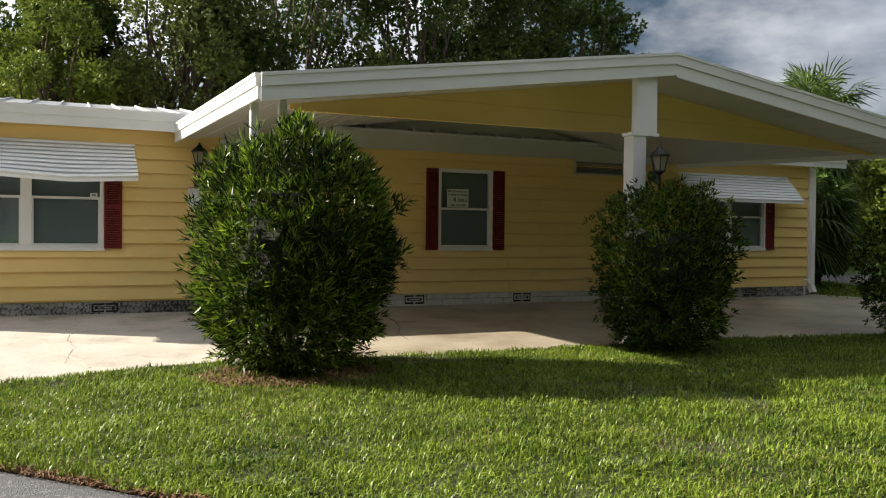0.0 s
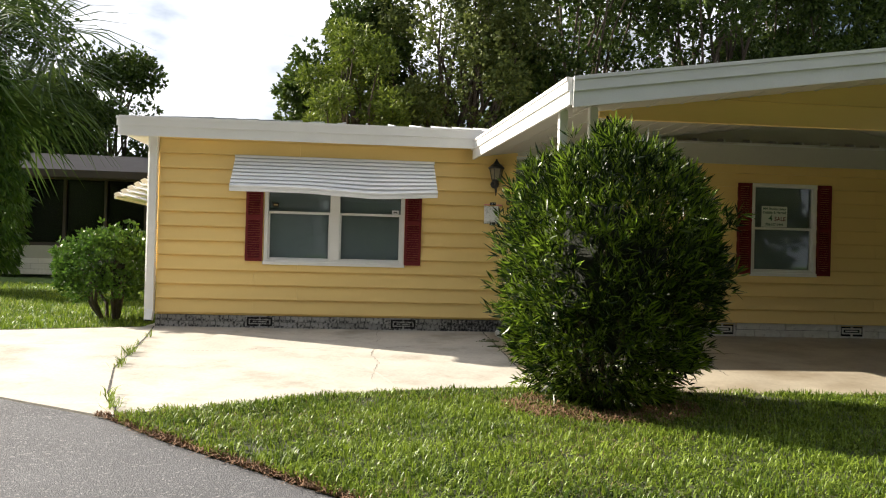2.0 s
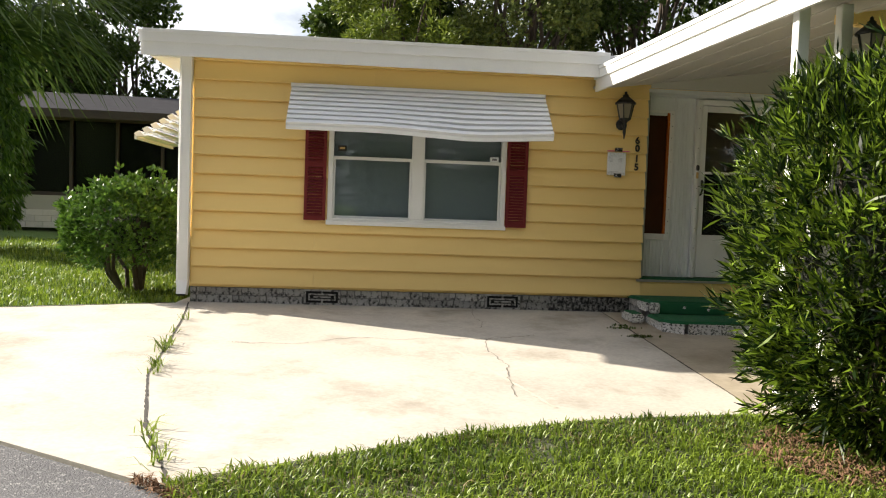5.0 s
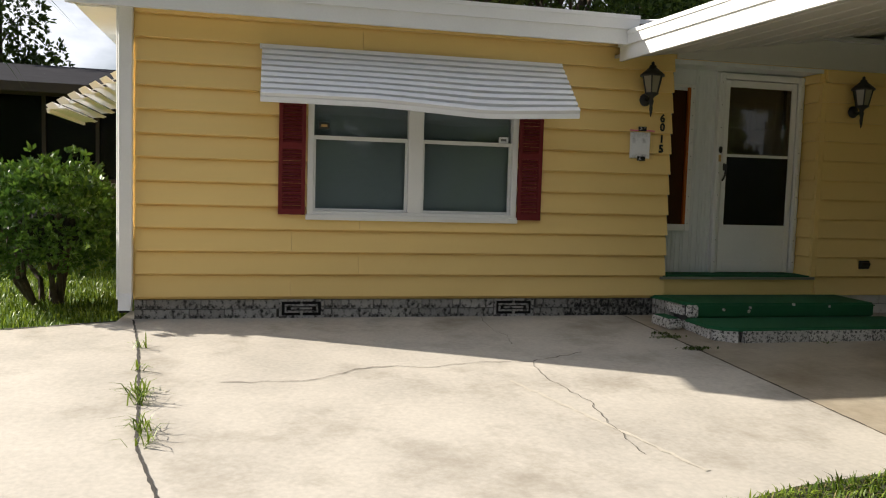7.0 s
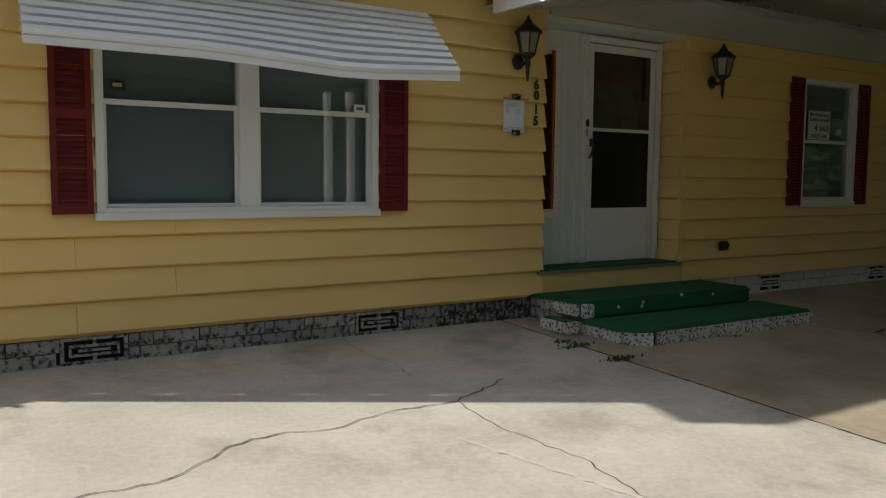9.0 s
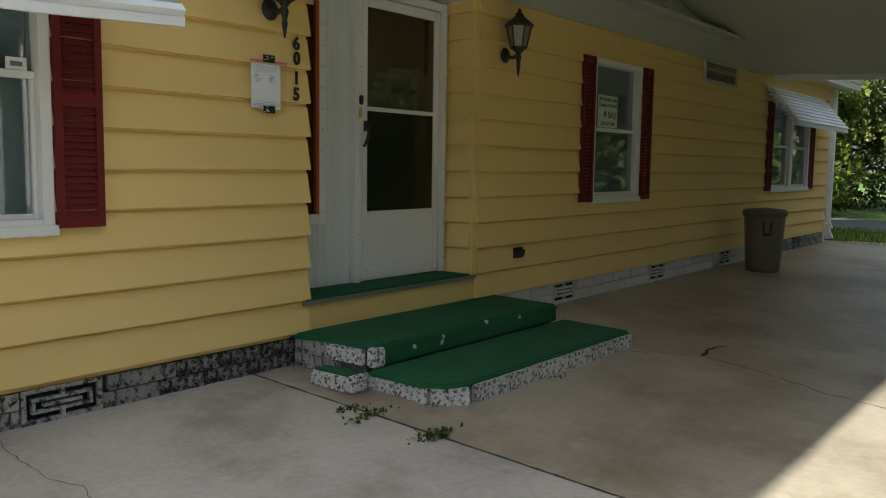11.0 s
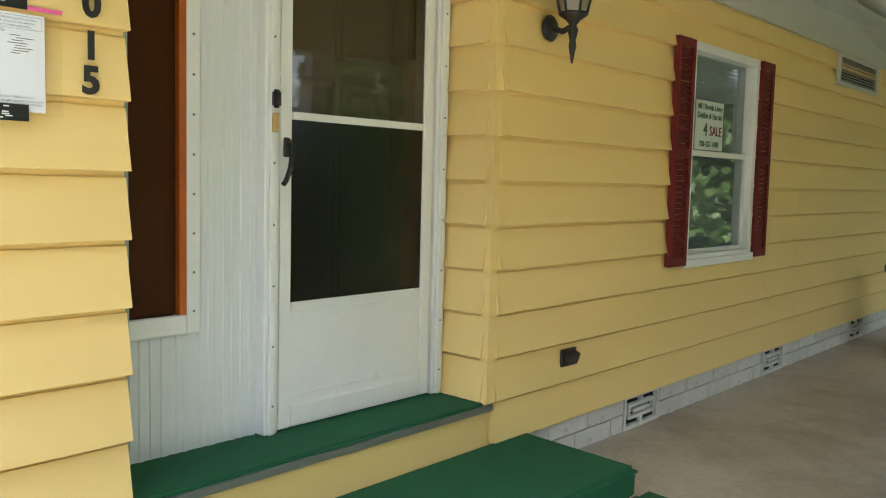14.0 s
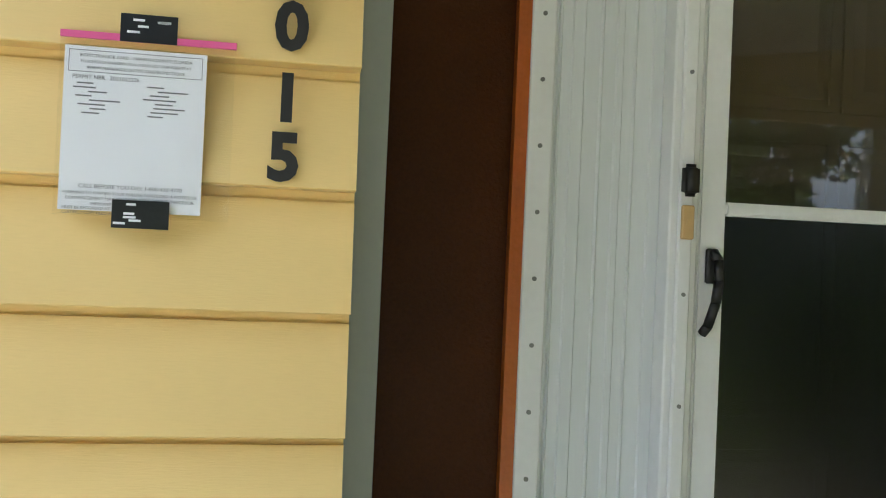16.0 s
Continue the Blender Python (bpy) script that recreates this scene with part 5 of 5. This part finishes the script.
# ---------------------------------------------------------------- plants
def blades(name, pts, h0, h1, width, mat, seed, lean=0.5):
    """Many grass blades, each bent in two pieces, at the given feet."""
    rnd = np.random.default_rng(seed)
    n = len(pts)
    p = np.array(pts)
    ang, tilt = rnd.uniform(0, 6.283, n), rnd.uniform(0.1, lean, n)
    h, w = rnd.uniform(h0, h1, n), width * rnd.uniform(0.7, 1.3, n)
    h *= 1 + 0.28 * np.sin(5.1 * p[:, 0] + 2.0 * np.sin(3.3 * p[:, 1])) * np.sin(6.7 * p[:, 1] + 1.7 * np.sin(4.1 * p[:, 0]))
    d = np.stack([np.cos(ang), np.sin(ang), np.zeros(n)], 1)
    s = np.stack([-np.sin(ang), np.cos(ang), np.zeros(n)], 1)
    up = np.array([0, 0, 1.0])
    mid = p + up * (h * 0.55)[:, None] + d * (h * tilt * 0.35)[:, None]
    tip = p + up * (h * (1 - 0.35 * tilt))[:, None] + d * (h * tilt)[:, None]
    v = np.stack([p - s * w[:, None] / 2, p + s * w[:, None] / 2, mid + s * w[:, None] * 0.45, mid - s * w[:, None] * 0.45, tip], 1).reshape(-1, 3)
    me = bpy.data.meshes.new(name)
    me.vertices.add(len(v))
    me.vertices.foreach_set("co", v.ravel())
    k = np.arange(n)[:, None] * 5
    loops = np.concatenate([k + np.array([[0, 1, 2, 3]]), k + np.array([[3, 2, 4]])], 1).ravel()
    me.loops.add(len(loops))
    me.loops.foreach_set("vertex_index", loops)
    me.polygons.add(2 * n)
    st = np.stack([np.arange(n) * 7, np.arange(n) * 7 + 4], 1).ravel()
    me.polygons.foreach_set("loop_start", st)
    me.update(calc_edges=True)
    me.validate()
    me.materials.append(mat)
    return new(name, me)


def is_lawn(x, y):
    if y > slab_front(x) - 0.01 or x < -0.45:
        return False
    edge = float(np.interp(x, [p[0] for p in ROAD_EDGE], [p[1] for p in ROAD_EDGE]))
    return y > edge + 0.03 * math.sin(9 * x) + 0.02 * math.sin(23 * x)


# the front lawn: soil, and blades over it
bm = B()
xs = [-0.45 + 0.25 * i for i in range(0, 70)]
for x0, x1 in zip(xs, xs[1:]):
    e0, e1 = (float(np.interp(x, [p[0] for p in ROAD_EDGE], [p[1] for p in ROAD_EDGE])) for x in (x0, x1))
    s0, s1 = slab_front(x0), slab_front(x1)
    n = 10
    for i in range(n):
        q = [(x0, e0 + (s0 - e0) * i / n), (x1, e1 + (s1 - e1) * i / n), (x1, e1 + (s1 - e1) * (i + 1) / n), (x0, e0 + (s0 - e0) * (i + 1) / n)]
        bm.faces.new([bm.verts.new((x, y, ground_z(x, y) + 0.004 + 0.02 * min(1, i))) for x, y in q])
bmesh.ops.remove_doubles(bm, verts=bm.verts[:], dist=0.001)
tagged(part("lawn", bm, M_SOIL), "front lawn soil between driveway and road", "lawn", kind="structure")
rg = np.random.default_rng(11)
feet = []
while len(feet) < 260000:
    x, y = rg.uniform(-0.45, 12.5), rg.uniform(-15.0, -4.0)
    if is_lawn(x, y) and y > -11.5 - 0.1 * x:
        thin = noise.noise((x * 0.7, y * 0.9, 3.0)) + 0.5 * noise.noise((x * 2.3, y * 2.3, 1.0))
        if thin > 0.42 and rg.uniform() < 0.6:
            continue
        feet.append((x, y, ground_z(x, y) + 0.01))
tagged(blades("grass", feet, 0.03, 0.085, 0.0095, L_GRASS, 12, 1.3), "thick green mown grass blades of the front lawn", "grass", kind="stuff")
feet = []
while len(feet) < 16000:
    x, y = rg.uniform(-0.45, 12.5), rg.uniform(-11.0, -4.0)
    if is_lawn(x, y) and noise.noise((x * 0.8, y * 0.8, 7.0)) > 0.05:
        feet.append((x, y, ground_z(x, y) + 0.01))
L_DRY = leaf_material("dry_grass", (0.13, 0.10, 0.04), (0.30, 0.25, 0.11), 0.7, 0.2)
tagged(blades("dry_grass", feet, 0.03, 0.08, 0.006, L_DRY, 13, 1.2), "straw-coloured dry blades among the lawn", "grass", kind="stuff")
feet = []
while len(feet) < 40000:
    x, y = rg.uniform(-9.0, -1.6), rg.uniform(-0.8, 9.0)
    if y > np.interp(x, [-8, -5, -3.4, -1.6], [0.35, -0.8, -0.62, 0.0]) and rg.uniform() < 1.1 - 0.09 * y:
        feet.append((x, y, ground_z(x, y) - 0.045))
for i in range(9000):
    x, y = rg.uniform(15.8, 20), rg.uniform(-2.5, 5)
    if y > -0.9 or x > 17:
        feet.append((x, y, ground_z(x, y) - 0.045))
tagged(blades("side_grass", feet, 0.055, 0.11, 0.012, L_GRASS, 14, 0.8), "green grass of the side yards", "grass", kind="stuff")
# dead thatch along the asphalt edge
feet = []
for i in range(5200):
    x = rg.uniform(-0.6, 7.0)
    y = float(np.interp(x, [p[0] for p in ROAD_EDGE], [p[1] for p in ROAD_EDGE])) + abs(rg.normal(0, 0.05)) - 0.03
    feet.append((x, y, ground_z(x, y)))
tagged(blades("edge_thatch", feet, 0.02, 0.07, 0.008, M_STRAW, 15, 2.2), "brown dead thatch along the asphalt edge", "thatch", kind="stuff")

# weeds in the joint
weed_spots = [(-1.31, -1.05, 14), (-1.17, -2.25, 26), (-1.15, -2.45, 26), (-1.08, -2.95, 24), (-1.05, -3.15, 16), (-0.65, -4.75, 20), (-0.55, -5.0, 22), (-0.75, -4.5, 14), (-1.24, -1.7, 8)]
for i, (x, y, n) in enumerate(weed_spots):
    f = [(x + rg.normal(0, 0.025), y + rg.normal(0, 0.05), ground_z(x, y)) for _ in range(n)]
    tagged(blades("weed_tuft", f, 0.05, 0.13, 0.009, L_GRASS, 20 + i, 1.8), "small green weed tuft growing in the slab joint", "weed", "joint weeds")
for i, (x, y, n) in enumerate(((3.12, -1.0, 60), (3.13, -1.42, 90), (3.10, -0.86, 30), (4.47, -1.275, 14))):
    f = [(x + rg.normal(0, 0.07), y + rg.normal(0, 0.03), ground_z(x, y)) for _ in range(n)]
    tagged(blades("dark_weed", f, 0.01, 0.035, 0.014, L_OAK, 40 + i, 2.0), "dark low weed patch on the slab joint", "weed", kind="stuff")


def leaf_cloud(name, centres, dirs, mat, length, width, per, spread, seed, parent=None, droop=0.0):
    """Sprigs of narrow leaves: each sprig carries leaves round its tip, pointing outward."""
    rnd = np.random.default_rng(seed)
    c, d = np.repeat(np.array(centres), per, 0), np.repeat(np.array(dirs), per, 0)
    n = len(c)
    d = d + rnd.normal(0, spread, (n, 3))
    d[:, 2] -= droop
    d /= np.linalg.norm(d, axis=1)[:, None] + 1e-9
    side = np.cross(d, rnd.normal(0, 1, (n, 3)))
    side /= np.linalg.norm(side, axis=1)[:, None] + 1e-9
    nor = np.cross(d, side)
    ln, wd = length * rnd.uniform(0.6, 1.25, n), width * rnd.uniform(0.7, 1.2, n)
    a = c + d * (0.12 * ln)[:, None] + rnd.normal(0, 0.12 * length, (n, 3))
    m = a + d * (0.5 * ln)[:, None] + nor * (0.06 * ln)[:, None]
    t = a + d * ln[:, None]
    v = np.stack([a, m + side * wd[:, None] / 2, t, m - side * wd[:, None] / 2], 1).reshape(-1, 3)
    me = bpy.data.meshes.new(name)
    me.vertices.add(4 * n)
    me.vertices.foreach_set("co", v.ravel())
    k = np.arange(n)[:, None] * 4
    loops = np.concatenate([k + np.array([[0, 1, 3]]), k + np.array([[1, 2, 3]])], 1).ravel()
    me.loops.add(6 * n)
    me.loops.foreach_set("vertex_index", loops)
    me.polygons.add(2 * n)
    me.polygons.foreach_set("loop_start", np.arange(2 * n) * 3)
    me.update(calc_edges=True)
    me.validate()
    me.materials.append(mat)
    ob = new(name, me)
    ob.parent = parent
    return ob


def limb(bm, p0, p1, r0, r1, rnd, n=4, wob=0.08):
    p0, p1 = Vector(p0), Vector(p1)
    last, ln = p0, (p1 - p0).length
    pts = [p0]
    for i in range(1, n + 1):
        q = p0.lerp(p1, i / n) + Vector((rnd.uniform(-1, 1), rnd.uniform(-1, 1), rnd.uniform(-0.5, 0.5))) * wob * ln * (i < n)
        tube(bm, last, q, r0 + (r1 - r0) * (i - 1) / n, r0 + (r1 - r0) * i / n, 7, caps=(i == n))
        pts.append(q)
        last = q
    return pts


def shrub(name, at, radius, height, label, mat, sprigs, leaf, per=9, seed=1, tuft=None, square=2.6, flare=0.0, inner=0.35, low=0.05, spread=0.75):
    """A clipped shrub: stems from the ground, sprigs over an uneven shell and within it."""
    rnd = random.Random(seed)
    x0, y0 = at
    z0 = ground_z(x0, y0) - 0.01
    sh = thing(name, label, "shrub", "front shrubs", at=(x0, y0, z0))
    for i in range(9):
        a = rnd.uniform(0, 6.283)
        r = radius * rnd.uniform(0.3, 0.8)
        bm = B()
        limb(bm, (0.12 * math.cos(a), 0.12 * math.sin(a), 0), (r * math.cos(a), r * math.sin(a), height * rnd.uniform(0.55, 0.9)), 0.03, 0.008, rnd)
        part("stem", bm, M_BARK, sh)
    cs, ds = [], []
    while len(cs) < sprigs:
        u = Vector((rnd.gauss(0, 1), rnd.gauss(0, 1), rnd.gauss(0, 1))).normalized()
        q = square
        k = (abs(u.x) ** q + abs(u.y) ** q + abs(u.z) ** q) ** (-1 / q)
        dep = 1.0 + 0.13 * rnd.random() ** 3 if rnd.random() > inner else rnd.uniform(0.72, 0.97)
        lump = 0.97 + 0.10 * noise.noise((u.x * 2.2 + seed, u.y * 2.2, u.z * 2.2)) + 0.19 * noise.noise((u.x * 6.5, u.y * 6.5 + seed, u.z * 6.5))
        taper = 0.80 + 0.2 * min(1, (u.z * k + 1) * 0.9) + flare * max(0, -u.z)
        p = Vector((u.x * k * radius * taper, u.y * k * radius * taper, u.z * k * height * 0.49)) * dep * lump
        p.z += height * 0.5
        if p.z < low * rnd.uniform(0.8, 1.5):
            continue
        cs.append(p)
        ds.append((u * 0.8 + Vector((0, 0, 0.55))).normalized())
    for i in range(tuft[3] if tuft else 0):
        f = rnd.random()
        cs.append(Vector((tuft[0] + rnd.gauss(0, 0.10) * (1 - 0.6 * f), tuft[1] + rnd.gauss(0, 0.1) * (1 - 0.6 * f), height * 0.9 + f * tuft[2])))
        ds.append(Vector((rnd.gauss(0, 0.3), rnd.gauss(0, 0.3), 1)).normalized())
    leaf_cloud("foliage", cs, ds, mat, leaf[0], leaf[1], per, spread, seed, sh)
    # solid dark core: paints the shade seen between the outer leaves
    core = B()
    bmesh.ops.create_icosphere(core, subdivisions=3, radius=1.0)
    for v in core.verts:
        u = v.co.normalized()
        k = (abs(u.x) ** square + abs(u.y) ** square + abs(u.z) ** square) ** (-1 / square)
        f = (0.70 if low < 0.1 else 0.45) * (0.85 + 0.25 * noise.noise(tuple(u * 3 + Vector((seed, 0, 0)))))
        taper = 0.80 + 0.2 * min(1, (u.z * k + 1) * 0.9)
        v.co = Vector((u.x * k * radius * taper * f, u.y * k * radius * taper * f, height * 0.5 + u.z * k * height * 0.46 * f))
    part("shade_core", core, M_BUSHSHADE, sh)
    return sh


shrub("podocarpus_bush", (3.56, -4.75), 0.86, 2.26, "large clipped podocarpus bush with long narrow leaves", L_BUSH, 2500, (0.125, 0.017), 14, 3, tuft=(0.10, 0.1, 0.50, 70), spread=0.55, inner=0.38)
shrub("clipped_bush", (8.06, -4.75), 0.68, 1.90, "dense dark clipped bush before the carport post", L_BUSH, 2700, (0.085, 0.018), 10, 5, square=3.4, spread=0.65)
shrub("clipped_bush", (12.35, -4.9), 0.72, 1.85, "dense dark clipped bush by the far carport post", L_BUSH, 2000, (0.07, 0.022), 9, 6)
shrub("garden_shrub", (-2.36, 0.95), 0.76, 1.34, "loose leggy green shrub beside the house corner", L_BUSH2, 1500, (0.07, 0.034), 9, 8, square=2.0, inner=0.5, low=0.36)
# straw mulch under the big bush
feet = []
for i in range(2600):
    a, r = rg.uniform(0, 6.283), 1.0 * math.sqrt(rg.uniform(0.15, 1))
    x, y = 3.5 + 0.85 * r * math.cos(a), -4.95 + 0.60 * r * math.sin(a)
    feet.append((x, y, ground_z(x, y) + 0.025))
tagged(blades("straw_mulch", feet, 0.03, 0.09, 0.010, M_STRAW, 17, 3.0), "brown pine straw mulch round the bush foot", "mulch", kind="stuff")


def tree(at, height, spread, mat, label, seed, leaves=5200, leaf=(0.17, 0.10), trunk_r=0.22, low=0.25, clumps=46, name="oak_tree"):
    """A trunk with limbs, and a crown of leaf sprigs gathered round the limb ends."""
    rnd = random.Random(seed)
    x0, y0 = at
    z0 = min(ground_z(x0, y0), 0.45) - 0.05
    tr = thing(name, label, "tree", "trees behind the house", at=(x0, y0, z0))
    bm = B()
    fork = height * 0.32
    limb(bm, (0, 0, 0), (0, 0, fork), trunk_r, trunk_r * 0.8, rnd, 4, 0.03)
    cs, ds = [], []
    for i in range(clumps):
        a = rnd.uniform(0, 6.283)
        f = rnd.random()
        h = height * (low + (0.97 - low) * f)
        reach = spread * math.sqrt(max(0.06, 1 - ((f - 0.42) / 0.62) ** 2)) * rnd.uniform(0.35, 1.0)
        end = Vector((reach * math.cos(a), reach * math.sin(a), h))
        limb(bm, (0, 0, fork * rnd.uniform(0.75, 1.0)) if f > 0.3 else (0, 0, h * 0.8), end, 0.075, 0.015, rnd, 3, 0.07)
        rad = spread * rnd.uniform(0.20, 0.36)
        for j in range(int(leaves / clumps * 1.0)):
            u = Vector((rnd.gauss(0, 1), rnd.gauss(0, 1), rnd.gauss(0, 0.75)))
            u = u.normalized() * (rnd.random() ** 0.4)
            cs.append(end + u * rad)
            ds.append((u + Vector((0, 0, 0.2 - 0.3 * rnd.random()))).normalized())
    part("trunk", bm, M_BARK, tr)
    leaf_cloud("crown", cs, ds, mat, leaf[0], leaf[1], 5, 0.8, seed, tr)
    return tr


tree((1.3, 14.0), 8.6, 2.4, L_OAK, "dark dense oak standing behind the house", 1, 9000, low=0.2)
tree((1.1, 11.5), 7.6, 1.5, L_CYP, "slender yellow-green cypress behind the roof", 2, 6500, (0.16, 0.05), 0.14, 0.15, 46, "cypress_tree")
tree((4.0, 12.5), 10.5, 3.0, L_OAKLT, "tall speckled light-leaved oak behind the roof", 3, 15000, (0.13, 0.08), low=0.15, clumps=60)
tree((8.0, 14.5), 13.0, 3.5, L_OAK, "dark oak with open crown behind the carport", 4, 9000, low=0.2)
tree((11.8, 13.0), 12.8, 3.2, L_OAK, "dark oak with bare limbs behind the carport", 5, 8000, low=0.2)
tree((15.5, 15.0), 13.0, 3.6, L_OAK, "tall dark oak behind the far house end", 6, 11000, low=0.2)
tree((18.6, 13.5), 10.6, 2.6, L_OAK, "open-crowned oak at the end of the tree row", 7, 4800, low=0.3)
tree((-17.0, 24.0), 12.0, 4.0, L_OAK, "dark tree mass behind the neighbour", 8, 7000, low=0.1)
tree((26.0, 10.0), 5.4, 3.2, L_OAK, "round tree across the side street", 10, 6000, low=0.1)
tree((-12.6, 22.0), 10.5, 3.4, L_OAK, "dark tree behind the neighbouring home", 17, 6000, low=0.2)
tree((-8.4, 19.6), 7.8, 2.8, L_OAK, "dark tree behind the neighbouring porch", 18, 6000, low=0.15)
tree((31.0, 4.0), 6.5, 3.4, L_OAKLT, "leafy tree beyond the side street", 11, 6000, low=0.05)
tree((24.5, 3.4), 4.2, 2.2, L_CYP, "low garden tree beyond the side street", 12, 5000, low=0.1)
for i, (x, y) in enumerate(((20, -9), (27, -5), (33, -13), (25, -17), (-16, -17), (-9, -20), (-2, -22.5), (5, -26), (12, -30), (-23, -10), (20, -30), (26, -20))):
    tree((x, y), 10.5 + (i % 3), 5.0, L_FAR, "broad dark oak across the road", 20 + i, 6500, (0.30, 0.21), low=0.06)


def fan_palm(at, trunk_h, frond_len, label, seed, skirt=0.0, n=34):
    """A fan palm: boot-covered trunk and pleated fronds, each frond its own part."""
    rnd = random.Random(seed)
    x0, y0 = at
    pm = thing("fan_palm", label, "palm tree", "palms", at=(x0, y0, ground_z(x0, y0) - 0.05))
    bm = B()
    limb(bm, (0, 0, 0), (0.1, 0.1, trunk_h), 0.20, 0.15, rnd, 6, 0.02)
    for i in range(60):
        z = trunk_h * rnd.uniform(0.1, 0.98)
        a = rnd.uniform(0, 6.283)
        tube(bm, (0.17 * math.cos(a), 0.17 * math.sin(a), z), (0.30 * math.cos(a), 0.30 * math.sin(a), z + 0.16), 0.035, 0.015, 5)
    part("trunk", bm, M_BARK, pm)
    for i in range(n):
        a = rnd.uniform(0, 6.283)
        el = radians(rnd.uniform(-55, 75))
        d = Vector((math.cos(a) * math.cos(el), math.sin(a) * math.cos(el), math.sin(el)))
        base = Vector((0.1, 0.1, trunk_h))
        hub = base + d * frond_len * 0.55 + Vector((0, 0, -0.12 * frond_len))
        bm = B()
        tube(bm, base, hub, 0.018, 0.010, 5)
        q = d.to_track_quat("Y", "Z")
        for j in range(21):
            ph = radians(-105 + 10.5 * j)
            v = q @ Vector((math.sin(ph), math.cos(ph), 0.12 * math.sin(3 * ph)))
            s = q @ Vector((math.cos(ph), -math.sin(ph), 0))
            ln = frond_len * rnd.uniform(0.75, 1.0) * (0.75 + 0.25 * math.cos(ph))
            m = hub + v * ln * 0.55
            t = hub + v * ln + Vector((0, 0, -0.30 * ln * rnd.uniform(0.6, 1.4)))
            f = [bm.verts.new(p) for p in (hub, m + s * 0.030 + Vector((0, 0, -0.06 * ln)), t, m - s * 0.030 + Vector((0, 0, -0.06 * ln)))]
            bm.faces.new(f)
        part("frond", bm, L_PALM, pm)
    if skirt:
        cs, ds = [], []
        for i in range(2000):
            a, f = rnd.uniform(0, 6.283), rnd.random()
            r = 0.3 + skirt * math.sin(math.pi * min(1, 0.25 + 0.75 * f)) * rnd.uniform(0.5, 1)
            cs.append(Vector((r * math.cos(a), r * math.sin(a), trunk_h * (0.10 + 0.84 * f))))
            ds.append(Vector((math.cos(a) * 0.5, math.sin(a) * 0.5, -0.8)).normalized())
        leaf_cloud("hanging_growth", cs, ds, L_BUSH2, 0.20, 0.045, 9, 0.5, seed, pm, droop=0.4)
    return pm


fan_palm((-6.75, 6.2), 5.5, 2.5, "tall fan palm with a trunk hung with growth", 31, skirt=0.75, n=40)
fan_palm((18.6, 2.6), 4.4, 1.35, "fan palm with pale fronds behind the far house end", 32, skirt=0.6, n=30)
fan_palm((17.4, 2.0), 1.9, 1.3, "low fan palm with drooping fronds beside the far house end", 33, n=34)

# ---------------------------------------------------------------- neighbours
def neighbour(at, w, d, label, turn, wall_mat, h=2.5, base=0.5):
    z0 = at[2]
    nb = thing("neighbour_house", label, "house", "neighbour houses", at=at)
    nb.rotation_euler = (0, 0, radians(turn))
    bm = B()
    box(bm, 0, w, 0.4, d, base, h)
    part("wall", bm, wall_mat, nb)
    bm = B()
    box(bm, 0, w, 0.02, 0.4, 0, base + 0.35)
    part("low_wall", bm, M_GREYW, nb)
    for r in range(3):
        x = -0.2 * (r % 2)
        while x < w:
            a, b_ = max(0, x) + 0.006, min(w, x + 0.4) - 0.006
            if b_ > a:
                bm = B()
                box(bm, a, b_, -0.02, 0.02, 0.15 * r + 0.006, 0.15 * r + 0.144)
                part("block", bm, M_BLOCKWH, nb)
            x += 0.4
    n = int(w / 1.05)
    for i in range(n):
        x = 0.1 + i * (w - 0.2) / n
        bm = B()
        for a, b_, c, e in ((x, x + 0.07, base + 0.36, h), (x + 0.07, x + (w - 0.2) / n, base + 0.36, base + 0.44), (x + 0.07, x + (w - 0.2) / n, h - 0.1, h)):
            box(bm, a, b_, 0.05, 0.14, c, e)
        wd = part("window", bm, M_BROWN, nb)
        bm = B()
        box(bm, x + 0.07, x + (w - 0.2) / n, 0.20, 0.21, base + 0.44, h - 0.1)
        part("pane", bm, M_SCREEN, wd)
    bm = B()
    hexa(bm, ((-0.6, -0.7, h - 0.02), (w + 0.6, -0.7, h - 0.02), (w + 0.6, d / 2, h + 0.8), (-0.6, d / 2, h + 0.8)), ((-0.6, -0.7, h + 0.1), (w + 0.6, -0.7, h + 0.1), (w + 0.6, d / 2, h + 0.95), (-0.6, d / 2, h + 0.95)))
    hexa(bm, ((-0.6, d / 2, h + 0.8), (w + 0.6, d / 2, h + 0.8), (w + 0.6, d + 0.5, h), (-0.6, d + 0.5, h)), ((-0.6, d / 2, h + 0.95), (w + 0.6, d / 2, h + 0.95), (w + 0.6, d + 0.5, h + 0.1), (-0.6, d + 0.5, h + 0.1)))
    part("roof", bm, M_SHINGLE, nb)
    bm = B()
    box(bm, -0.62, w + 0.62, -0.74, -0.7, h - 0.10, h + 0.1)
    part("fascia", bm, M_BROWN, nb)
    return nb


neighbour((-13.5, 11.5, 0.28), 11.0, 7.0, "dark neighbouring home with screened porch and shingle roof", 3, M_BROWN, 2.75, 0.45)
neighbour((24.0, 16.0, 0.3), 10.0, 7.0, "pale neighbouring home beyond the side street", -28, M_GREYW, 2.6, 0.3)
# side street past the far end of the house
strip("side_street", [(18.3, -12), (22.3, -12), (24.5, 12), (20.6, 12)], -0.02, M_ROAD, "grey side street past the far house end", 0.05, "road")
hg = shrub("hedge", (23.8, 3.2), 1.3, 1.3, "clipped hedge beyond the side street", L_BUSH2, 900, (0.12, 0.06), 8, 41)
